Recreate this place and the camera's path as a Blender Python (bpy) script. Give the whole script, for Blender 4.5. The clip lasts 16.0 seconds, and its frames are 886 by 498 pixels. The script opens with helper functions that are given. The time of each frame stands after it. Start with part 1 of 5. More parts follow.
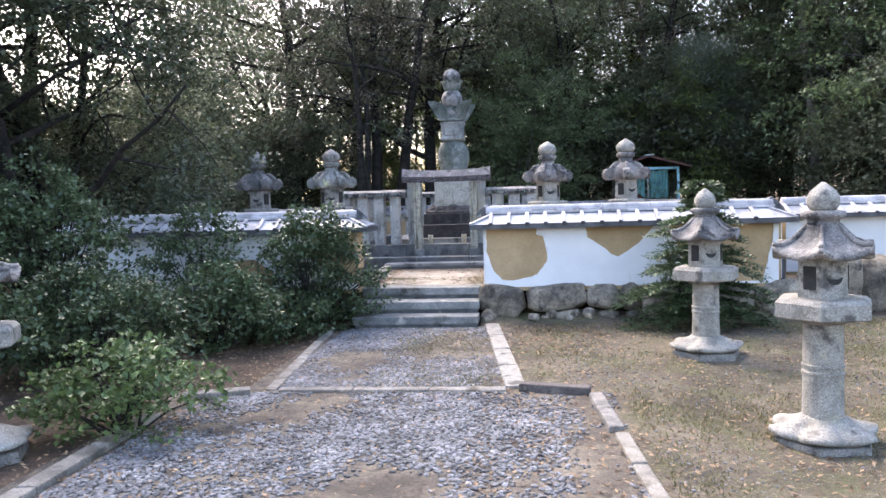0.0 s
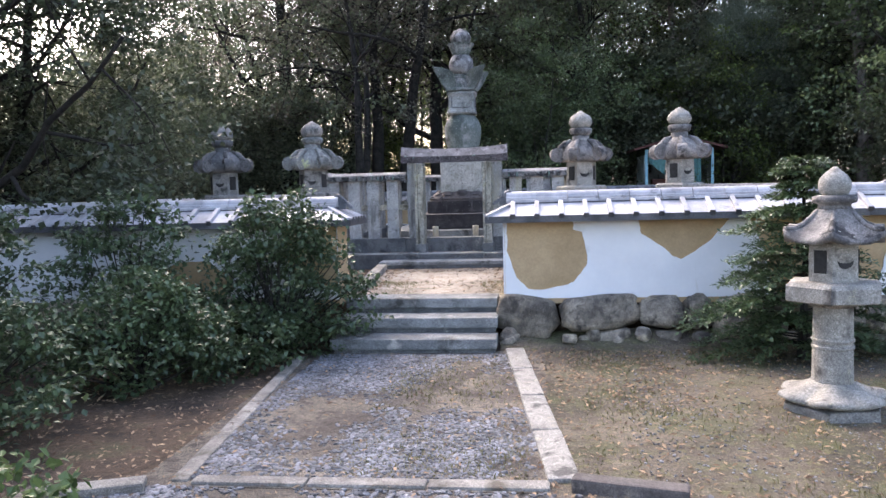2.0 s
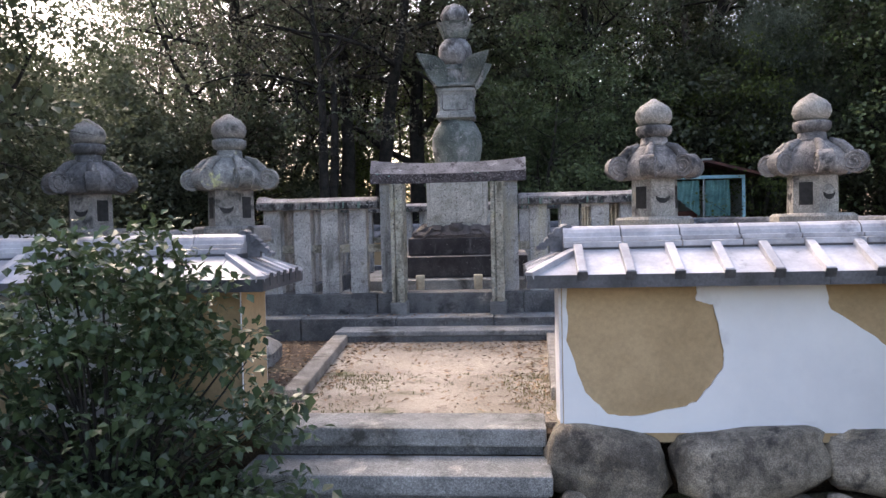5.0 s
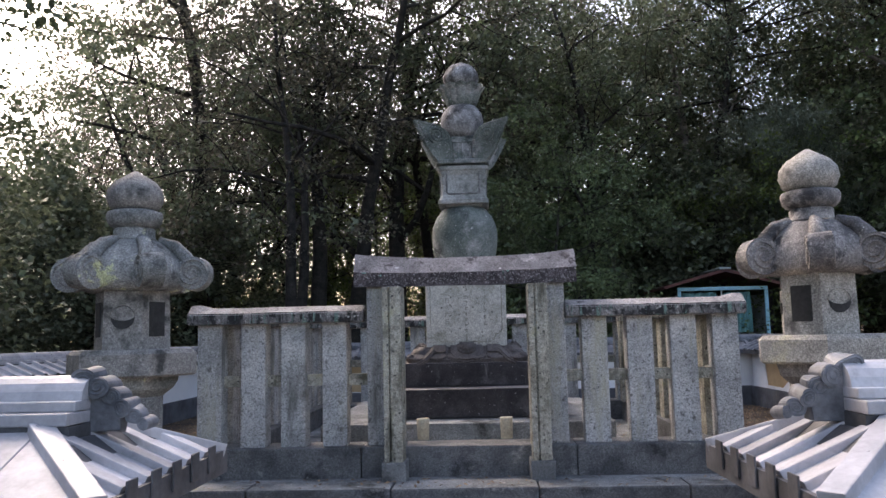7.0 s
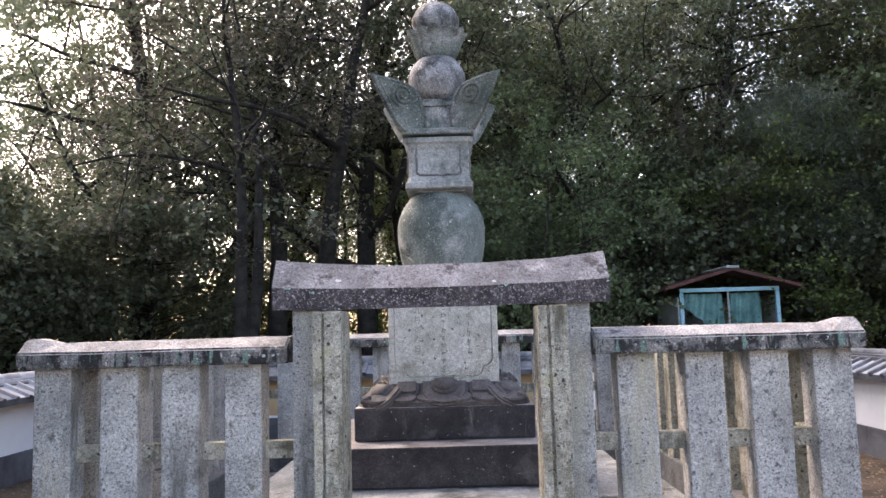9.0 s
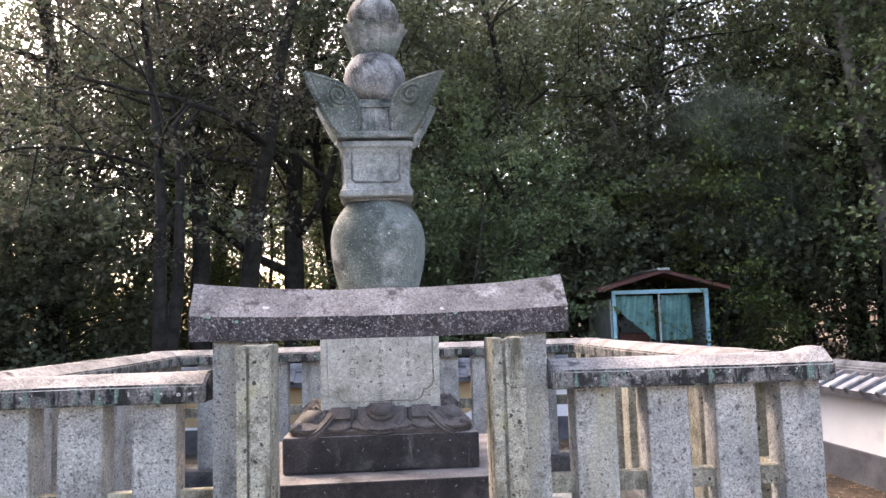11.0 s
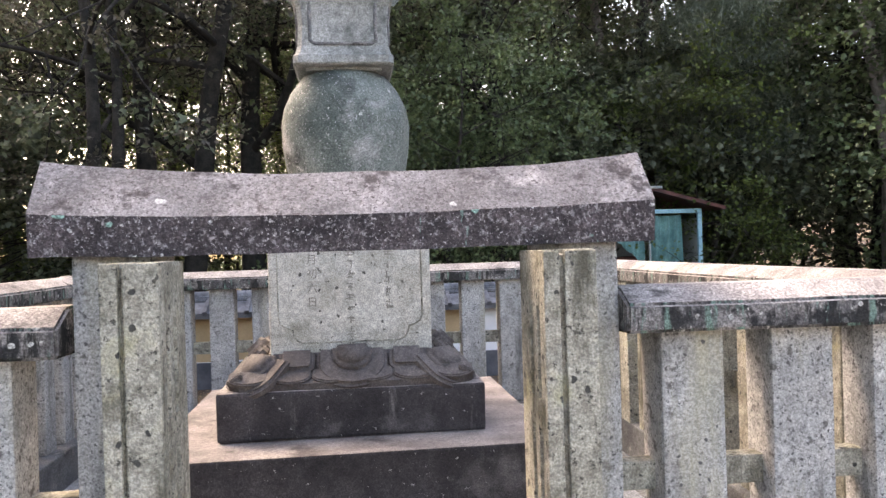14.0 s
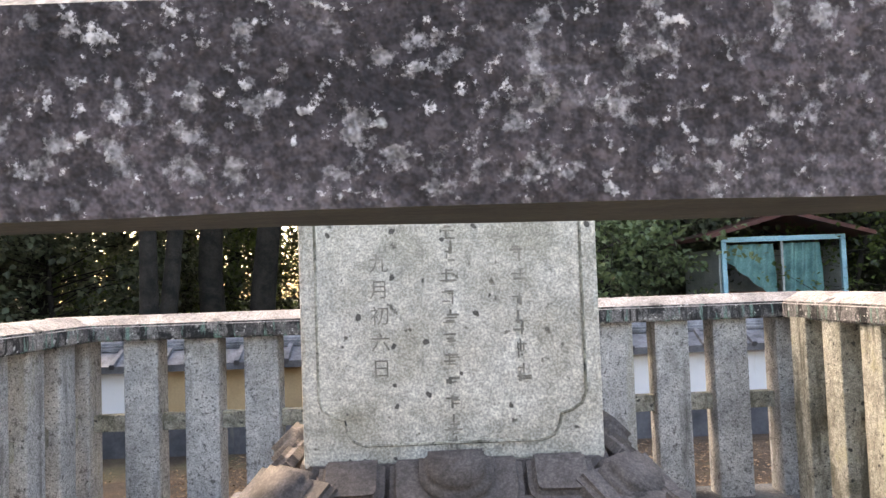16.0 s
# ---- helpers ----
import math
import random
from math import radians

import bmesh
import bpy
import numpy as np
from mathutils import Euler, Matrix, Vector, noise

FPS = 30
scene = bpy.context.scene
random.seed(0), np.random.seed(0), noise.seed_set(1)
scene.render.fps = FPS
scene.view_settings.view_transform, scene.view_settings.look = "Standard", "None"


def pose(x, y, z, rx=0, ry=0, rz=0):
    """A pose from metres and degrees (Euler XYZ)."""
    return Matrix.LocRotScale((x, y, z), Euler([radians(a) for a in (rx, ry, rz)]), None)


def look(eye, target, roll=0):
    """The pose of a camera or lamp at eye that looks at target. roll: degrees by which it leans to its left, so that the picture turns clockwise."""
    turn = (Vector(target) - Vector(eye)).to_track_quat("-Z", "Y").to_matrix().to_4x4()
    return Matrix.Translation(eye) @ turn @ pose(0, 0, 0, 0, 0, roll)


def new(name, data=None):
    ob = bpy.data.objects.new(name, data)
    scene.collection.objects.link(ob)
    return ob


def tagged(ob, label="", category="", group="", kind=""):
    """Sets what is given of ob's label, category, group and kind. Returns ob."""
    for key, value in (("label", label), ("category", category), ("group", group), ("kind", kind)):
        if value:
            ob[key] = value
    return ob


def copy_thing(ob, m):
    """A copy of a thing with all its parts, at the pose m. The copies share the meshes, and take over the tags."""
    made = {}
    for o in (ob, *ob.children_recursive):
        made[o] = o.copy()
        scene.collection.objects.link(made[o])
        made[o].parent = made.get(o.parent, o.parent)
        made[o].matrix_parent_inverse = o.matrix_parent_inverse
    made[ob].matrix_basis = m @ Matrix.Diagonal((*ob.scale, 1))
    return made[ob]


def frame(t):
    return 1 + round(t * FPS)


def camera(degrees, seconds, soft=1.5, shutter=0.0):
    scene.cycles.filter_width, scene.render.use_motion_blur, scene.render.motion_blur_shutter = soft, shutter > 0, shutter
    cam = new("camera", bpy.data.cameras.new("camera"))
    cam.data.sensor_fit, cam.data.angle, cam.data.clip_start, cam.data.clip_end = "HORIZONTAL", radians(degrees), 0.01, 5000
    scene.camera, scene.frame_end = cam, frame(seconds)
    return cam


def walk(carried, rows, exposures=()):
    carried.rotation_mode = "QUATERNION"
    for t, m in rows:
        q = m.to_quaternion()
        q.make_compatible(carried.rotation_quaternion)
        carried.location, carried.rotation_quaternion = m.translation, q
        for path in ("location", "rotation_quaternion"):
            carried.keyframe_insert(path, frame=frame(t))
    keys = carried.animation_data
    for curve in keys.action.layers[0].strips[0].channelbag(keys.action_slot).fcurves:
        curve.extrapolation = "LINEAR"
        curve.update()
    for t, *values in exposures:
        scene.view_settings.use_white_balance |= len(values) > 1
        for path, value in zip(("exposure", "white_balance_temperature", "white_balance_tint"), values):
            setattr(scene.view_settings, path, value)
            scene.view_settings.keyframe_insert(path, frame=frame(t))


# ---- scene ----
cam = camera(58.9, 16.0)
METRES, EYE, TILT, LEAN, TURN = 13.6, 1.5, -1.4, 0.0, 6.3
ROWS = [
    (0.0, 0.0, 0.0, 0.0, -0.06, -1.99, 1.59),
    (0.5, 0.0007, 0.0434, -0.0006, -0.0, -2.08, 1.59),
    (1.0, 0.003, 0.0867, 0.0011, 0.06, -2.43, 1.59),
    (1.5, 0.0036, 0.1256, 0.0026, 0.17, -2.78, 1.56),
    (2.0, 0.0008, 0.1722, 0.0039, 0.51, -3.05, 1.54),
    (2.5, 0.0023, 0.2134, 0.0059, 0.55, -3.23, 1.48),
    (3.0, 0.003, 0.2583, 0.0081, 0.49, -3.14, 1.45),
    (5.5, -0.0161, 0.48, 0.0103, -1.93, 1.69, 1.29),
    (6.0, -0.0225, 0.5201, 0.0124, -2.66, 5.61, 1.28),
    (6.5, -0.0271, 0.5651, 0.0143, -2.99, 7.2, 1.3),
    (7.0, -0.0294, 0.6125, 0.0159, -3.38, 7.74, 1.36),
    (7.5, -0.0287, 0.6534, 0.0176, -3.66, 7.7, 1.48),
    (8.0, -0.024, 0.6928, 0.0187, -4.18, 7.6, 1.63),
    (8.5, -0.0223, 0.7241, 0.0263, -4.61, 7.51, 1.68),
    (9.0, -0.0168, 0.7468, 0.0369, -5.01, 7.33, 1.72),
    (9.5, -0.0164, 0.7598, 0.042, -5.91, 7.27, 1.8),
    (10.0, -0.0192, 0.7675, 0.0495, -7.76, 7.29, 1.83),
    (12.5, -0.0174, 0.7815, 0.0482, -12.01, 3.32, 2.0),
    (13.0, -0.0177, 0.7941, 0.0458, -12.74, 1.7, 1.91),
    (13.5, -0.0132, 0.8265, 0.0465, -13.22, 1.22, 1.94),
    (14.0, -0.0102, 0.8667, 0.048, -12.72, 1.22, 2.0),
    (14.5, -0.0049, 0.9, 0.0489, -11.9, 1.7, 2.04),
    (15.0, -0.0039, 0.9337, 0.0484, -10.28, 3.21, 2.1),
    (15.5, -0.001, 0.963, 0.0472, -9.01, 4.3, 2.16),
    (16.0, -0.0014, 0.9856, 0.0481, -6.94, 4.18, 2.22),
]
walk(cam, [(t, pose(0, 0, EYE, TILT, LEAN, TURN) @ pose(METRES * x, METRES * y, METRES * z, 90 + pitch, roll, yaw)) for t, x, y, z, yaw, pitch, roll in ROWS],
     [(0.0, 2.45, 6750, 15), (3.0, 2.15, 6900, 18), (5.5, 1.85, 7300, 19), (6.2, 1.72, 7250, 18), (7.3, 1.82, 7200, 17), (8.0, 2.25, 7400, 18), (9.0, 2.53, 7500, 19), (10.0, 2.68, 7600, 19), (12.5, 2.8, 8000, 20), (14.5, 2.82, 8500, 18), (15.2, 2.75, 8550, 17), (16.0, 3.0, 8600, 16)])


# ---- world, sun ----
world = bpy.data.worlds.new("world")
scene.world = world
world.use_nodes = True
wn = world.node_tree.nodes
sky = wn.new("ShaderNodeTexSky")
sky.sky_type, sky.sun_disc = "NISHITA", False
sky.sun_elevation, sky.sun_rotation = radians(42), radians(-38)
sky.air_density, sky.dust_density, sky.ozone_density = 1.0, 3.5, 1.0
wn["Background"].inputs["Strength"].default_value = 0.15
world.node_tree.links.new(sky.outputs["Color"], wn["Background"].inputs["Color"])
sun = new("sun", bpy.data.lights.new("sun", "SUN"))
sun.data.energy, sun.data.angle, sun.data.color = 0.65, radians(40), (1.0, 0.95, 0.88)
sun.matrix_world = look((-18, 24, 30), (0, 8, 0))


# ---- materials ----
def node(nt, kind, **values):
    n = nt.nodes.new(kind)
    for key, value in values.items():
        n.inputs[key.replace("_", " ")].default_value = value
    return n


def ramp(nt, source, stops):
    r = nt.nodes.new("ShaderNodeValToRGB")
    r.color_ramp.elements[0].position, r.color_ramp.elements[0].color = stops[0][0], (*stops[0][1], 1)
    r.color_ramp.elements[1].position, r.color_ramp.elements[1].color = stops[-1][0], (*stops[-1][1], 1)
    for p, c in stops[1:-1]:
        r.color_ramp.elements.new(p).color = (*c, 1)
    nt.links.new(source, r.inputs["Fac"])
    return r.outputs["Color"]


def mix(nt, fac, a, b, blend="MIX"):
    m = nt.nodes.new("ShaderNodeMix")
    m.data_type, m.blend_type = "RGBA", blend
    for value, sock in ((fac, m.inputs[0]), (a, m.inputs[6]), (b, m.inputs[7])):
        if isinstance(value, (int, float)):
            sock.default_value = value
        elif isinstance(value, tuple):
            sock.default_value = (*value, 1)
        else:
            nt.links.new(value, sock)
    return m.outputs[2]


def noise_fac(nt, coord, scale, detail=4.0, rough=0.6):
    n = node(nt, "ShaderNodeTexNoise", Scale=scale, Detail=detail, Roughness=rough)
    nt.links.new(coord, n.inputs["Vector"])
    return n.outputs["Fac"]


def noise_colour(nt, coord, scale):
    n = node(nt, "ShaderNodeTexNoise", Scale=scale, Detail=3.0)
    nt.links.new(coord, n.inputs["Vector"])
    return n.outputs["Color"]


def grey(v):
    return (v, v, v)


def surface(name, dark, light, large=2.0, fine=60.0, roughness=0.85, bump=0.35, depth=0.004, spots=(), vary=0.0, grain=0.45, metal=0.0, grit=0.0, island=0.0, drips=(), dots=()):
    """Two scales of colour, fine grain, relief. spots: (colour, scale, from, to) of lichen, moss or stains."""
    m = bpy.data.materials.new(name)
    m.use_nodes = True
    nt = m.node_tree
    b = nt.nodes["Principled BSDF"]
    geo = nt.nodes.new("ShaderNodeNewGeometry")
    coord = geo.outputs["Position"]
    big = noise_fac(nt, coord, large, 5)
    small = noise_fac(nt, coord, fine, 3, 0.7)
    col = ramp(nt, big, [(0.36, dark), (0.64, light)])
    col = mix(nt, grain, col, ramp(nt, small, [(0.3, grey(0.25)), (0.7, grey(0.95))]), "OVERLAY")
    for c, scale, lo, hi in spots:
        f = ramp(nt, noise_fac(nt, coord, scale, 5, 0.65), [(lo, grey(0)), (hi, grey(1))])
        col = mix(nt, f, col, c)
    if drips:
        streak = nt.nodes.new("ShaderNodeMapping")
        streak.inputs["Scale"].default_value = (1.0, 1.0, 0.16)
        nt.links.new(coord, streak.inputs["Vector"])
        for c, scale, lo, hi in drips:
            f = ramp(nt, noise_fac(nt, streak.outputs["Vector"], scale, 5, 0.65), [(lo, grey(0)), (hi, grey(1))])
            col = mix(nt, f, col, c)
    for c, scale, size, share in dots:
        warped = mix(nt, 0.03, coord, noise_colour(nt, coord, 30.0), "ADD")
        v = node(nt, "ShaderNodeTexVoronoi", Scale=scale)
        nt.links.new(warped, v.inputs["Vector"])
        near = ramp(nt, v.outputs["Distance"], [(size * 0.8, grey(1)), (size, grey(0))])
        some = nt.nodes.new("ShaderNodeSeparateColor")
        nt.links.new(v.outputs["Color"], some.inputs["Color"])
        pick = ramp(nt, some.outputs["Red"], [(share, grey(1)), (share + 0.01, grey(0))])
        col = mix(nt, mix(nt, 1.0, near, pick, "MULTIPLY"), col, c)
    if grit:
        speck = noise_fac(nt, coord, 160.0, 2, 0.8)
        col = mix(nt, grit, col, ramp(nt, speck, [(0.38, grey(0.35)), (0.5, grey(1.0)), (0.63, grey(1.9))]), "MULTIPLY")
    if island:
        col = mix(nt, island, col, ramp(nt, geo.outputs["Random Per Island"], [(0, grey(0.35)), (0.5, (1.0, 0.97, 0.92)), (1, grey(1.7))]), "MULTIPLY")
    if vary:
        info = nt.nodes.new("ShaderNodeObjectInfo")
        col = mix(nt, vary, col, ramp(nt, info.outputs["Random"], [(0, grey(0.15)), (1, grey(0.9))]), "OVERLAY")
    nt.links.new(col, b.inputs["Base Color"])
    b.inputs["Roughness"].default_value, b.inputs["Metallic"].default_value = roughness, metal
    if bump:
        bp = node(nt, "ShaderNodeBump", Strength=bump, Distance=depth)
        nt.links.new(mix(nt, 0.5, small, big), bp.inputs["Height"])
        nt.links.new(bp.outputs["Normal"], b.inputs["Normal"])
    return m


GRANITE = surface("granite", (0.27, 0.272, 0.268), (0.46, 0.46, 0.445), 5.0, 60, bump=0.8, depth=0.005, grit=0.38, drips=[((0.13, 0.13, 0.12), 7, 0.56, 0.70), ((0.38, 0.365, 0.29), 5, 0.56, 0.72)], spots=[((0.12, 0.12, 0.12), 110, 0.56, 0.62), ((0.13, 0.125, 0.12), 24, 0.585, 0.66), ((0.15, 0.145, 0.13), 2.5, 0.57, 0.74)], dots=[((0.10, 0.10, 0.10), 38, 0.20, 0.35)])
GRANITE_PALE = surface("pale_granite", (0.20, 0.19, 0.15), (0.38, 0.365, 0.31), 5.0, 40, bump=1.0, depth=0.012, grit=0.35, drips=[((0.09, 0.085, 0.062), 9, 0.55, 0.67)], spots=[((0.10, 0.095, 0.065), 4.5, 0.54, 0.68), ((0.06, 0.058, 0.05), 60, 0.59, 0.65), ((0.33, 0.315, 0.21), 5, 0.58, 0.70)], dots=[((0.05, 0.05, 0.045), 30, 0.24, 0.25)])
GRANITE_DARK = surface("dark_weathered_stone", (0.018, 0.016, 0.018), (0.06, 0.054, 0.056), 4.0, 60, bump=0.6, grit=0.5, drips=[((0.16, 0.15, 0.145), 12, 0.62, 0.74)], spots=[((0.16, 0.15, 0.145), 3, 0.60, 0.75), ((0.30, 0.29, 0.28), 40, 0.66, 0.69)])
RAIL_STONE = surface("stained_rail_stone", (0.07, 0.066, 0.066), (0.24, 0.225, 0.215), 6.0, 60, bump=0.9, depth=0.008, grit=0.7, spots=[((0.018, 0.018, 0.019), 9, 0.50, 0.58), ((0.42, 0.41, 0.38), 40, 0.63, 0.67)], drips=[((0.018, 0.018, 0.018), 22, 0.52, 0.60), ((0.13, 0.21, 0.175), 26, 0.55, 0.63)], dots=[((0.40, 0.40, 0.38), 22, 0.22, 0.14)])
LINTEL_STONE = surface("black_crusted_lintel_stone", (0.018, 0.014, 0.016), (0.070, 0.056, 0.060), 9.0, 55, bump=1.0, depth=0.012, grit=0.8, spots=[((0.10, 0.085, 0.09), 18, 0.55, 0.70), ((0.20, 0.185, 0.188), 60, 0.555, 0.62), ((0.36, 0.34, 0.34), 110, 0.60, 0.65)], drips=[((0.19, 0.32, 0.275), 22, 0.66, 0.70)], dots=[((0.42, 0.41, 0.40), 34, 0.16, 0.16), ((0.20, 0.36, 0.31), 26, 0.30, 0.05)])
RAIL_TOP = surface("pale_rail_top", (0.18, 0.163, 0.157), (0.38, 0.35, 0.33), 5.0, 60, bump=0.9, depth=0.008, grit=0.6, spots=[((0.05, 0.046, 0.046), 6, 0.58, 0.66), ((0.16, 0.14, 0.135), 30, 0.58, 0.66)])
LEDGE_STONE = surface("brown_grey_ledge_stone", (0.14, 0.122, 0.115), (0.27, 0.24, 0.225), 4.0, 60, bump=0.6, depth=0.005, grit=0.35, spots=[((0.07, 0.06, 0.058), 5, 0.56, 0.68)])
LINTEL_UNDER = surface("brown_shaded_lintel_underside", (0.022, 0.019, 0.013), (0.055, 0.048, 0.034), 6.0, 50, bump=0.6, grit=0.5)
TABLET_STONE = surface("clean_tablet_stone", (0.33, 0.312, 0.262), (0.53, 0.51, 0.455), 7.0, 45, bump=0.8, depth=0.005, grit=0.45, grain=0.4, spots=[((0.24, 0.225, 0.17), 3.0, 0.58, 0.74), ((0.13, 0.12, 0.10), 30, 0.63, 0.69)], dots=[((0.09, 0.085, 0.075), 26, 0.20, 0.22)])
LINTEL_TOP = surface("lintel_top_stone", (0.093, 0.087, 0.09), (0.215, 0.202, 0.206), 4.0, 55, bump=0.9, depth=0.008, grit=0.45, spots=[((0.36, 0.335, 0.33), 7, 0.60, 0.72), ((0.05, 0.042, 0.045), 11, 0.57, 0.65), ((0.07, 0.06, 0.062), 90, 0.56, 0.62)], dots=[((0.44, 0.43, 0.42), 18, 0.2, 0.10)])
GREEN_STONE = surface("green_grey_stone", (0.062, 0.08, 0.071), (0.175, 0.195, 0.18), 3.5, 60, bump=0.8, depth=0.006, grit=0.6, spots=[((0.33, 0.325, 0.32), 3, 0.54, 0.66), ((0.028, 0.034, 0.032), 4, 0.54, 0.68), ((0.42, 0.42, 0.40), 22, 0.64, 0.68), ((0.34, 0.335, 0.35), 85, 0.60, 0.65)])
NECK_STONE = surface("pale_green_grey_stone", (0.16, 0.17, 0.16), (0.30, 0.305, 0.295), 4.0, 60, bump=0.8, depth=0.006, grit=0.5, spots=[((0.08, 0.09, 0.083), 5, 0.56, 0.70), ((0.42, 0.42, 0.41), 12, 0.60, 0.70)])
GLOBE_STONE = surface("black_mottled_globe_stone", (0.10, 0.098, 0.10), (0.30, 0.295, 0.295), 7.0, 60, bump=0.9, depth=0.006, grit=0.7, spots=[((0.035, 0.034, 0.036), 6, 0.50, 0.62), ((0.40, 0.39, 0.38), 24, 0.60, 0.68)], drips=[((0.05, 0.05, 0.05), 10, 0.52, 0.66)])
LANTERN_STONE = surface("lantern_stone", (0.19, 0.182, 0.165), (0.36, 0.342, 0.31), 5.0, 60, bump=0.7, depth=0.005, grit=0.6, spots=[((0.09, 0.085, 0.08), 5, 0.54, 0.66), ((0.40, 0.37, 0.26), 4, 0.60, 0.72)])
ROOF_STONE = surface("lantern_roof_stone", (0.075, 0.072, 0.074), (0.24, 0.225, 0.215), 5.0, 55, bump=0.8, depth=0.006, grit=0.6, spots=[((0.42, 0.38, 0.34), 4, 0.55, 0.66), ((0.03, 0.03, 0.032), 6, 0.54, 0.64), ((0.40, 0.40, 0.36), 26, 0.66, 0.69)])
MOSSY_STONE = surface("lichen_stone", (0.10, 0.105, 0.10), (0.26, 0.26, 0.25), 5.0, 55, bump=0.8, depth=0.006, grit=0.6, spots=[((0.04, 0.04, 0.04), 6, 0.54, 0.64), ((0.46, 0.47, 0.28), 5, 0.61, 0.645)])
PETAL_STONE = surface("brown_grey_lotus_stone", (0.055, 0.047, 0.045), (0.135, 0.118, 0.11), 3.0, 55, bump=0.5, depth=0.003, grit=0.4, spots=[((0.28, 0.24, 0.195), 2.6, 0.66, 0.76), ((0.03, 0.027, 0.027), 6, 0.58, 0.70)])
PLINTH_STONE = surface("dark_plinth_and_shade_stone", (0.06, 0.062, 0.064), (0.17, 0.172, 0.172), 3.0, 60, bump=0.7, depth=0.005, grit=0.6, spots=[((0.03, 0.03, 0.032), 3, 0.52, 0.66), ((0.30, 0.29, 0.27), 6, 0.62, 0.72)])
DARK_LANTERN = surface("dark_lantern_stone", (0.12, 0.115, 0.11), (0.29, 0.275, 0.255), 5.0, 60, bump=0.7, depth=0.005, grit=0.6, spots=[((0.05, 0.05, 0.048), 5, 0.53, 0.66), ((0.36, 0.33, 0.28), 4, 0.60, 0.72)])
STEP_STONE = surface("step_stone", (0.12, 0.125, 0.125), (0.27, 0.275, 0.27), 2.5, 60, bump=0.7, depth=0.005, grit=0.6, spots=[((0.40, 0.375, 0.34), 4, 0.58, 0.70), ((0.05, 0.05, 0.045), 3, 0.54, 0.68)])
MOSSY_DARK = surface("dark_roof_stone", (0.06, 0.062, 0.065), (0.17, 0.165, 0.165), 5.0, 55, bump=0.8, depth=0.006, grit=0.6, spots=[((0.03, 0.03, 0.03), 6, 0.53, 0.64), ((0.30, 0.29, 0.27), 6, 0.62, 0.70)])
KERB_STONE = surface("kerb_stone", (0.13, 0.12, 0.108), (0.27, 0.25, 0.22), 4.0, 60, bump=0.8, depth=0.006, vary=0.3, grit=0.5, spots=[((0.10, 0.085, 0.065), 5, 0.54, 0.68)])
ROCK = surface("rock", (0.10, 0.086, 0.07), (0.33, 0.285, 0.225), 5.0, 30, bump=1.0, depth=0.02, vary=0.55, grit=0.5, spots=[((0.06, 0.052, 0.045), 6, 0.54, 0.66), ((0.40, 0.33, 0.23), 4, 0.58, 0.70)])
PLASTER = surface("white_plaster", (0.78, 0.785, 0.80), (0.86, 0.86, 0.865), 2.0, 30, 0.9, 0.2, 0.003, grain=0.06, spots=[((0.58, 0.58, 0.585), 3, 0.60, 0.85)], drips=[((0.60, 0.56, 0.47), 5, 0.64, 0.80)])
CLAY = surface("ochre_clay_wall", (0.40, 0.28, 0.155), (0.50, 0.36, 0.21), 2.5, 50, 0.95, 0.3, 0.003, grain=0.15)
FOOTING = surface("dark_grey_footing", (0.06, 0.062, 0.07), (0.13, 0.132, 0.145), 3.0, 40, grain=0.2, drips=[((0.22, 0.20, 0.17), 5, 0.60, 0.76)])
TILE = surface("silver_grey_roof_tile", (0.31, 0.305, 0.325), (0.50, 0.49, 0.515), 5.0, 60, 0.38, 0.15, 0.002, vary=0.3, grain=0.15, spots=[((0.12, 0.115, 0.12), 6, 0.60, 0.74)])
TILE_DARK = surface("dark_roof_tile", (0.035, 0.036, 0.04), (0.10, 0.10, 0.11), 5.0, 60, 0.5, 0.2, 0.002, vary=0.2)
SLATE = surface("slate_grey_tile", (0.055, 0.06, 0.07), (0.20, 0.205, 0.225), 6.0, 60, 0.5, 0.3, 0.003)
EARTH = surface("dry_earth", (0.05, 0.042, 0.031), (0.135, 0.11, 0.08), 1.1, 22, 0.95, 1.0, 0.025, grit=0.9, spots=[((0.075, 0.08, 0.035), 1.6, 0.48, 0.64), ((0.22, 0.18, 0.13), 2.4, 0.60, 0.72), ((0.06, 0.043, 0.03), 7, 0.54, 0.64), ((0.11, 0.10, 0.05), 14, 0.54, 0.62), ((0.20, 0.17, 0.13), 45, 0.60, 0.64)])
GRAVEL_BED = surface("gravel_bed", (0.06, 0.05, 0.041), (0.165, 0.138, 0.107), 1.8, 40, 0.95, 0.9, 0.02, grit=0.8, spots=[((0.06, 0.05, 0.04), 9, 0.54, 0.64), ((0.21, 0.175, 0.13), 3, 0.58, 0.70)])
SAND = surface("sandy_gravel", (0.22, 0.187, 0.148), (0.385, 0.335, 0.275), 1.6, 50, 0.95, 0.8, 0.012, grit=0.6, spots=[((0.10, 0.105, 0.045), 2.2, 0.58, 0.70), ((0.12, 0.09, 0.065), 9, 0.58, 0.68)])
FOREST_FLOOR = surface("leaf_litter", (0.036, 0.025, 0.017), (0.105, 0.07, 0.044), 2.2, 18, 0.95, 0.9, 0.03, grit=0.8, spots=[((0.05, 0.06, 0.025), 1.1, 0.55, 0.7)])
PEBBLE = surface("pebble", (0.085, 0.088, 0.098), (0.19, 0.192, 0.205), 3.0, 90, 0.7, 0.2, 0.002, island=0.8)
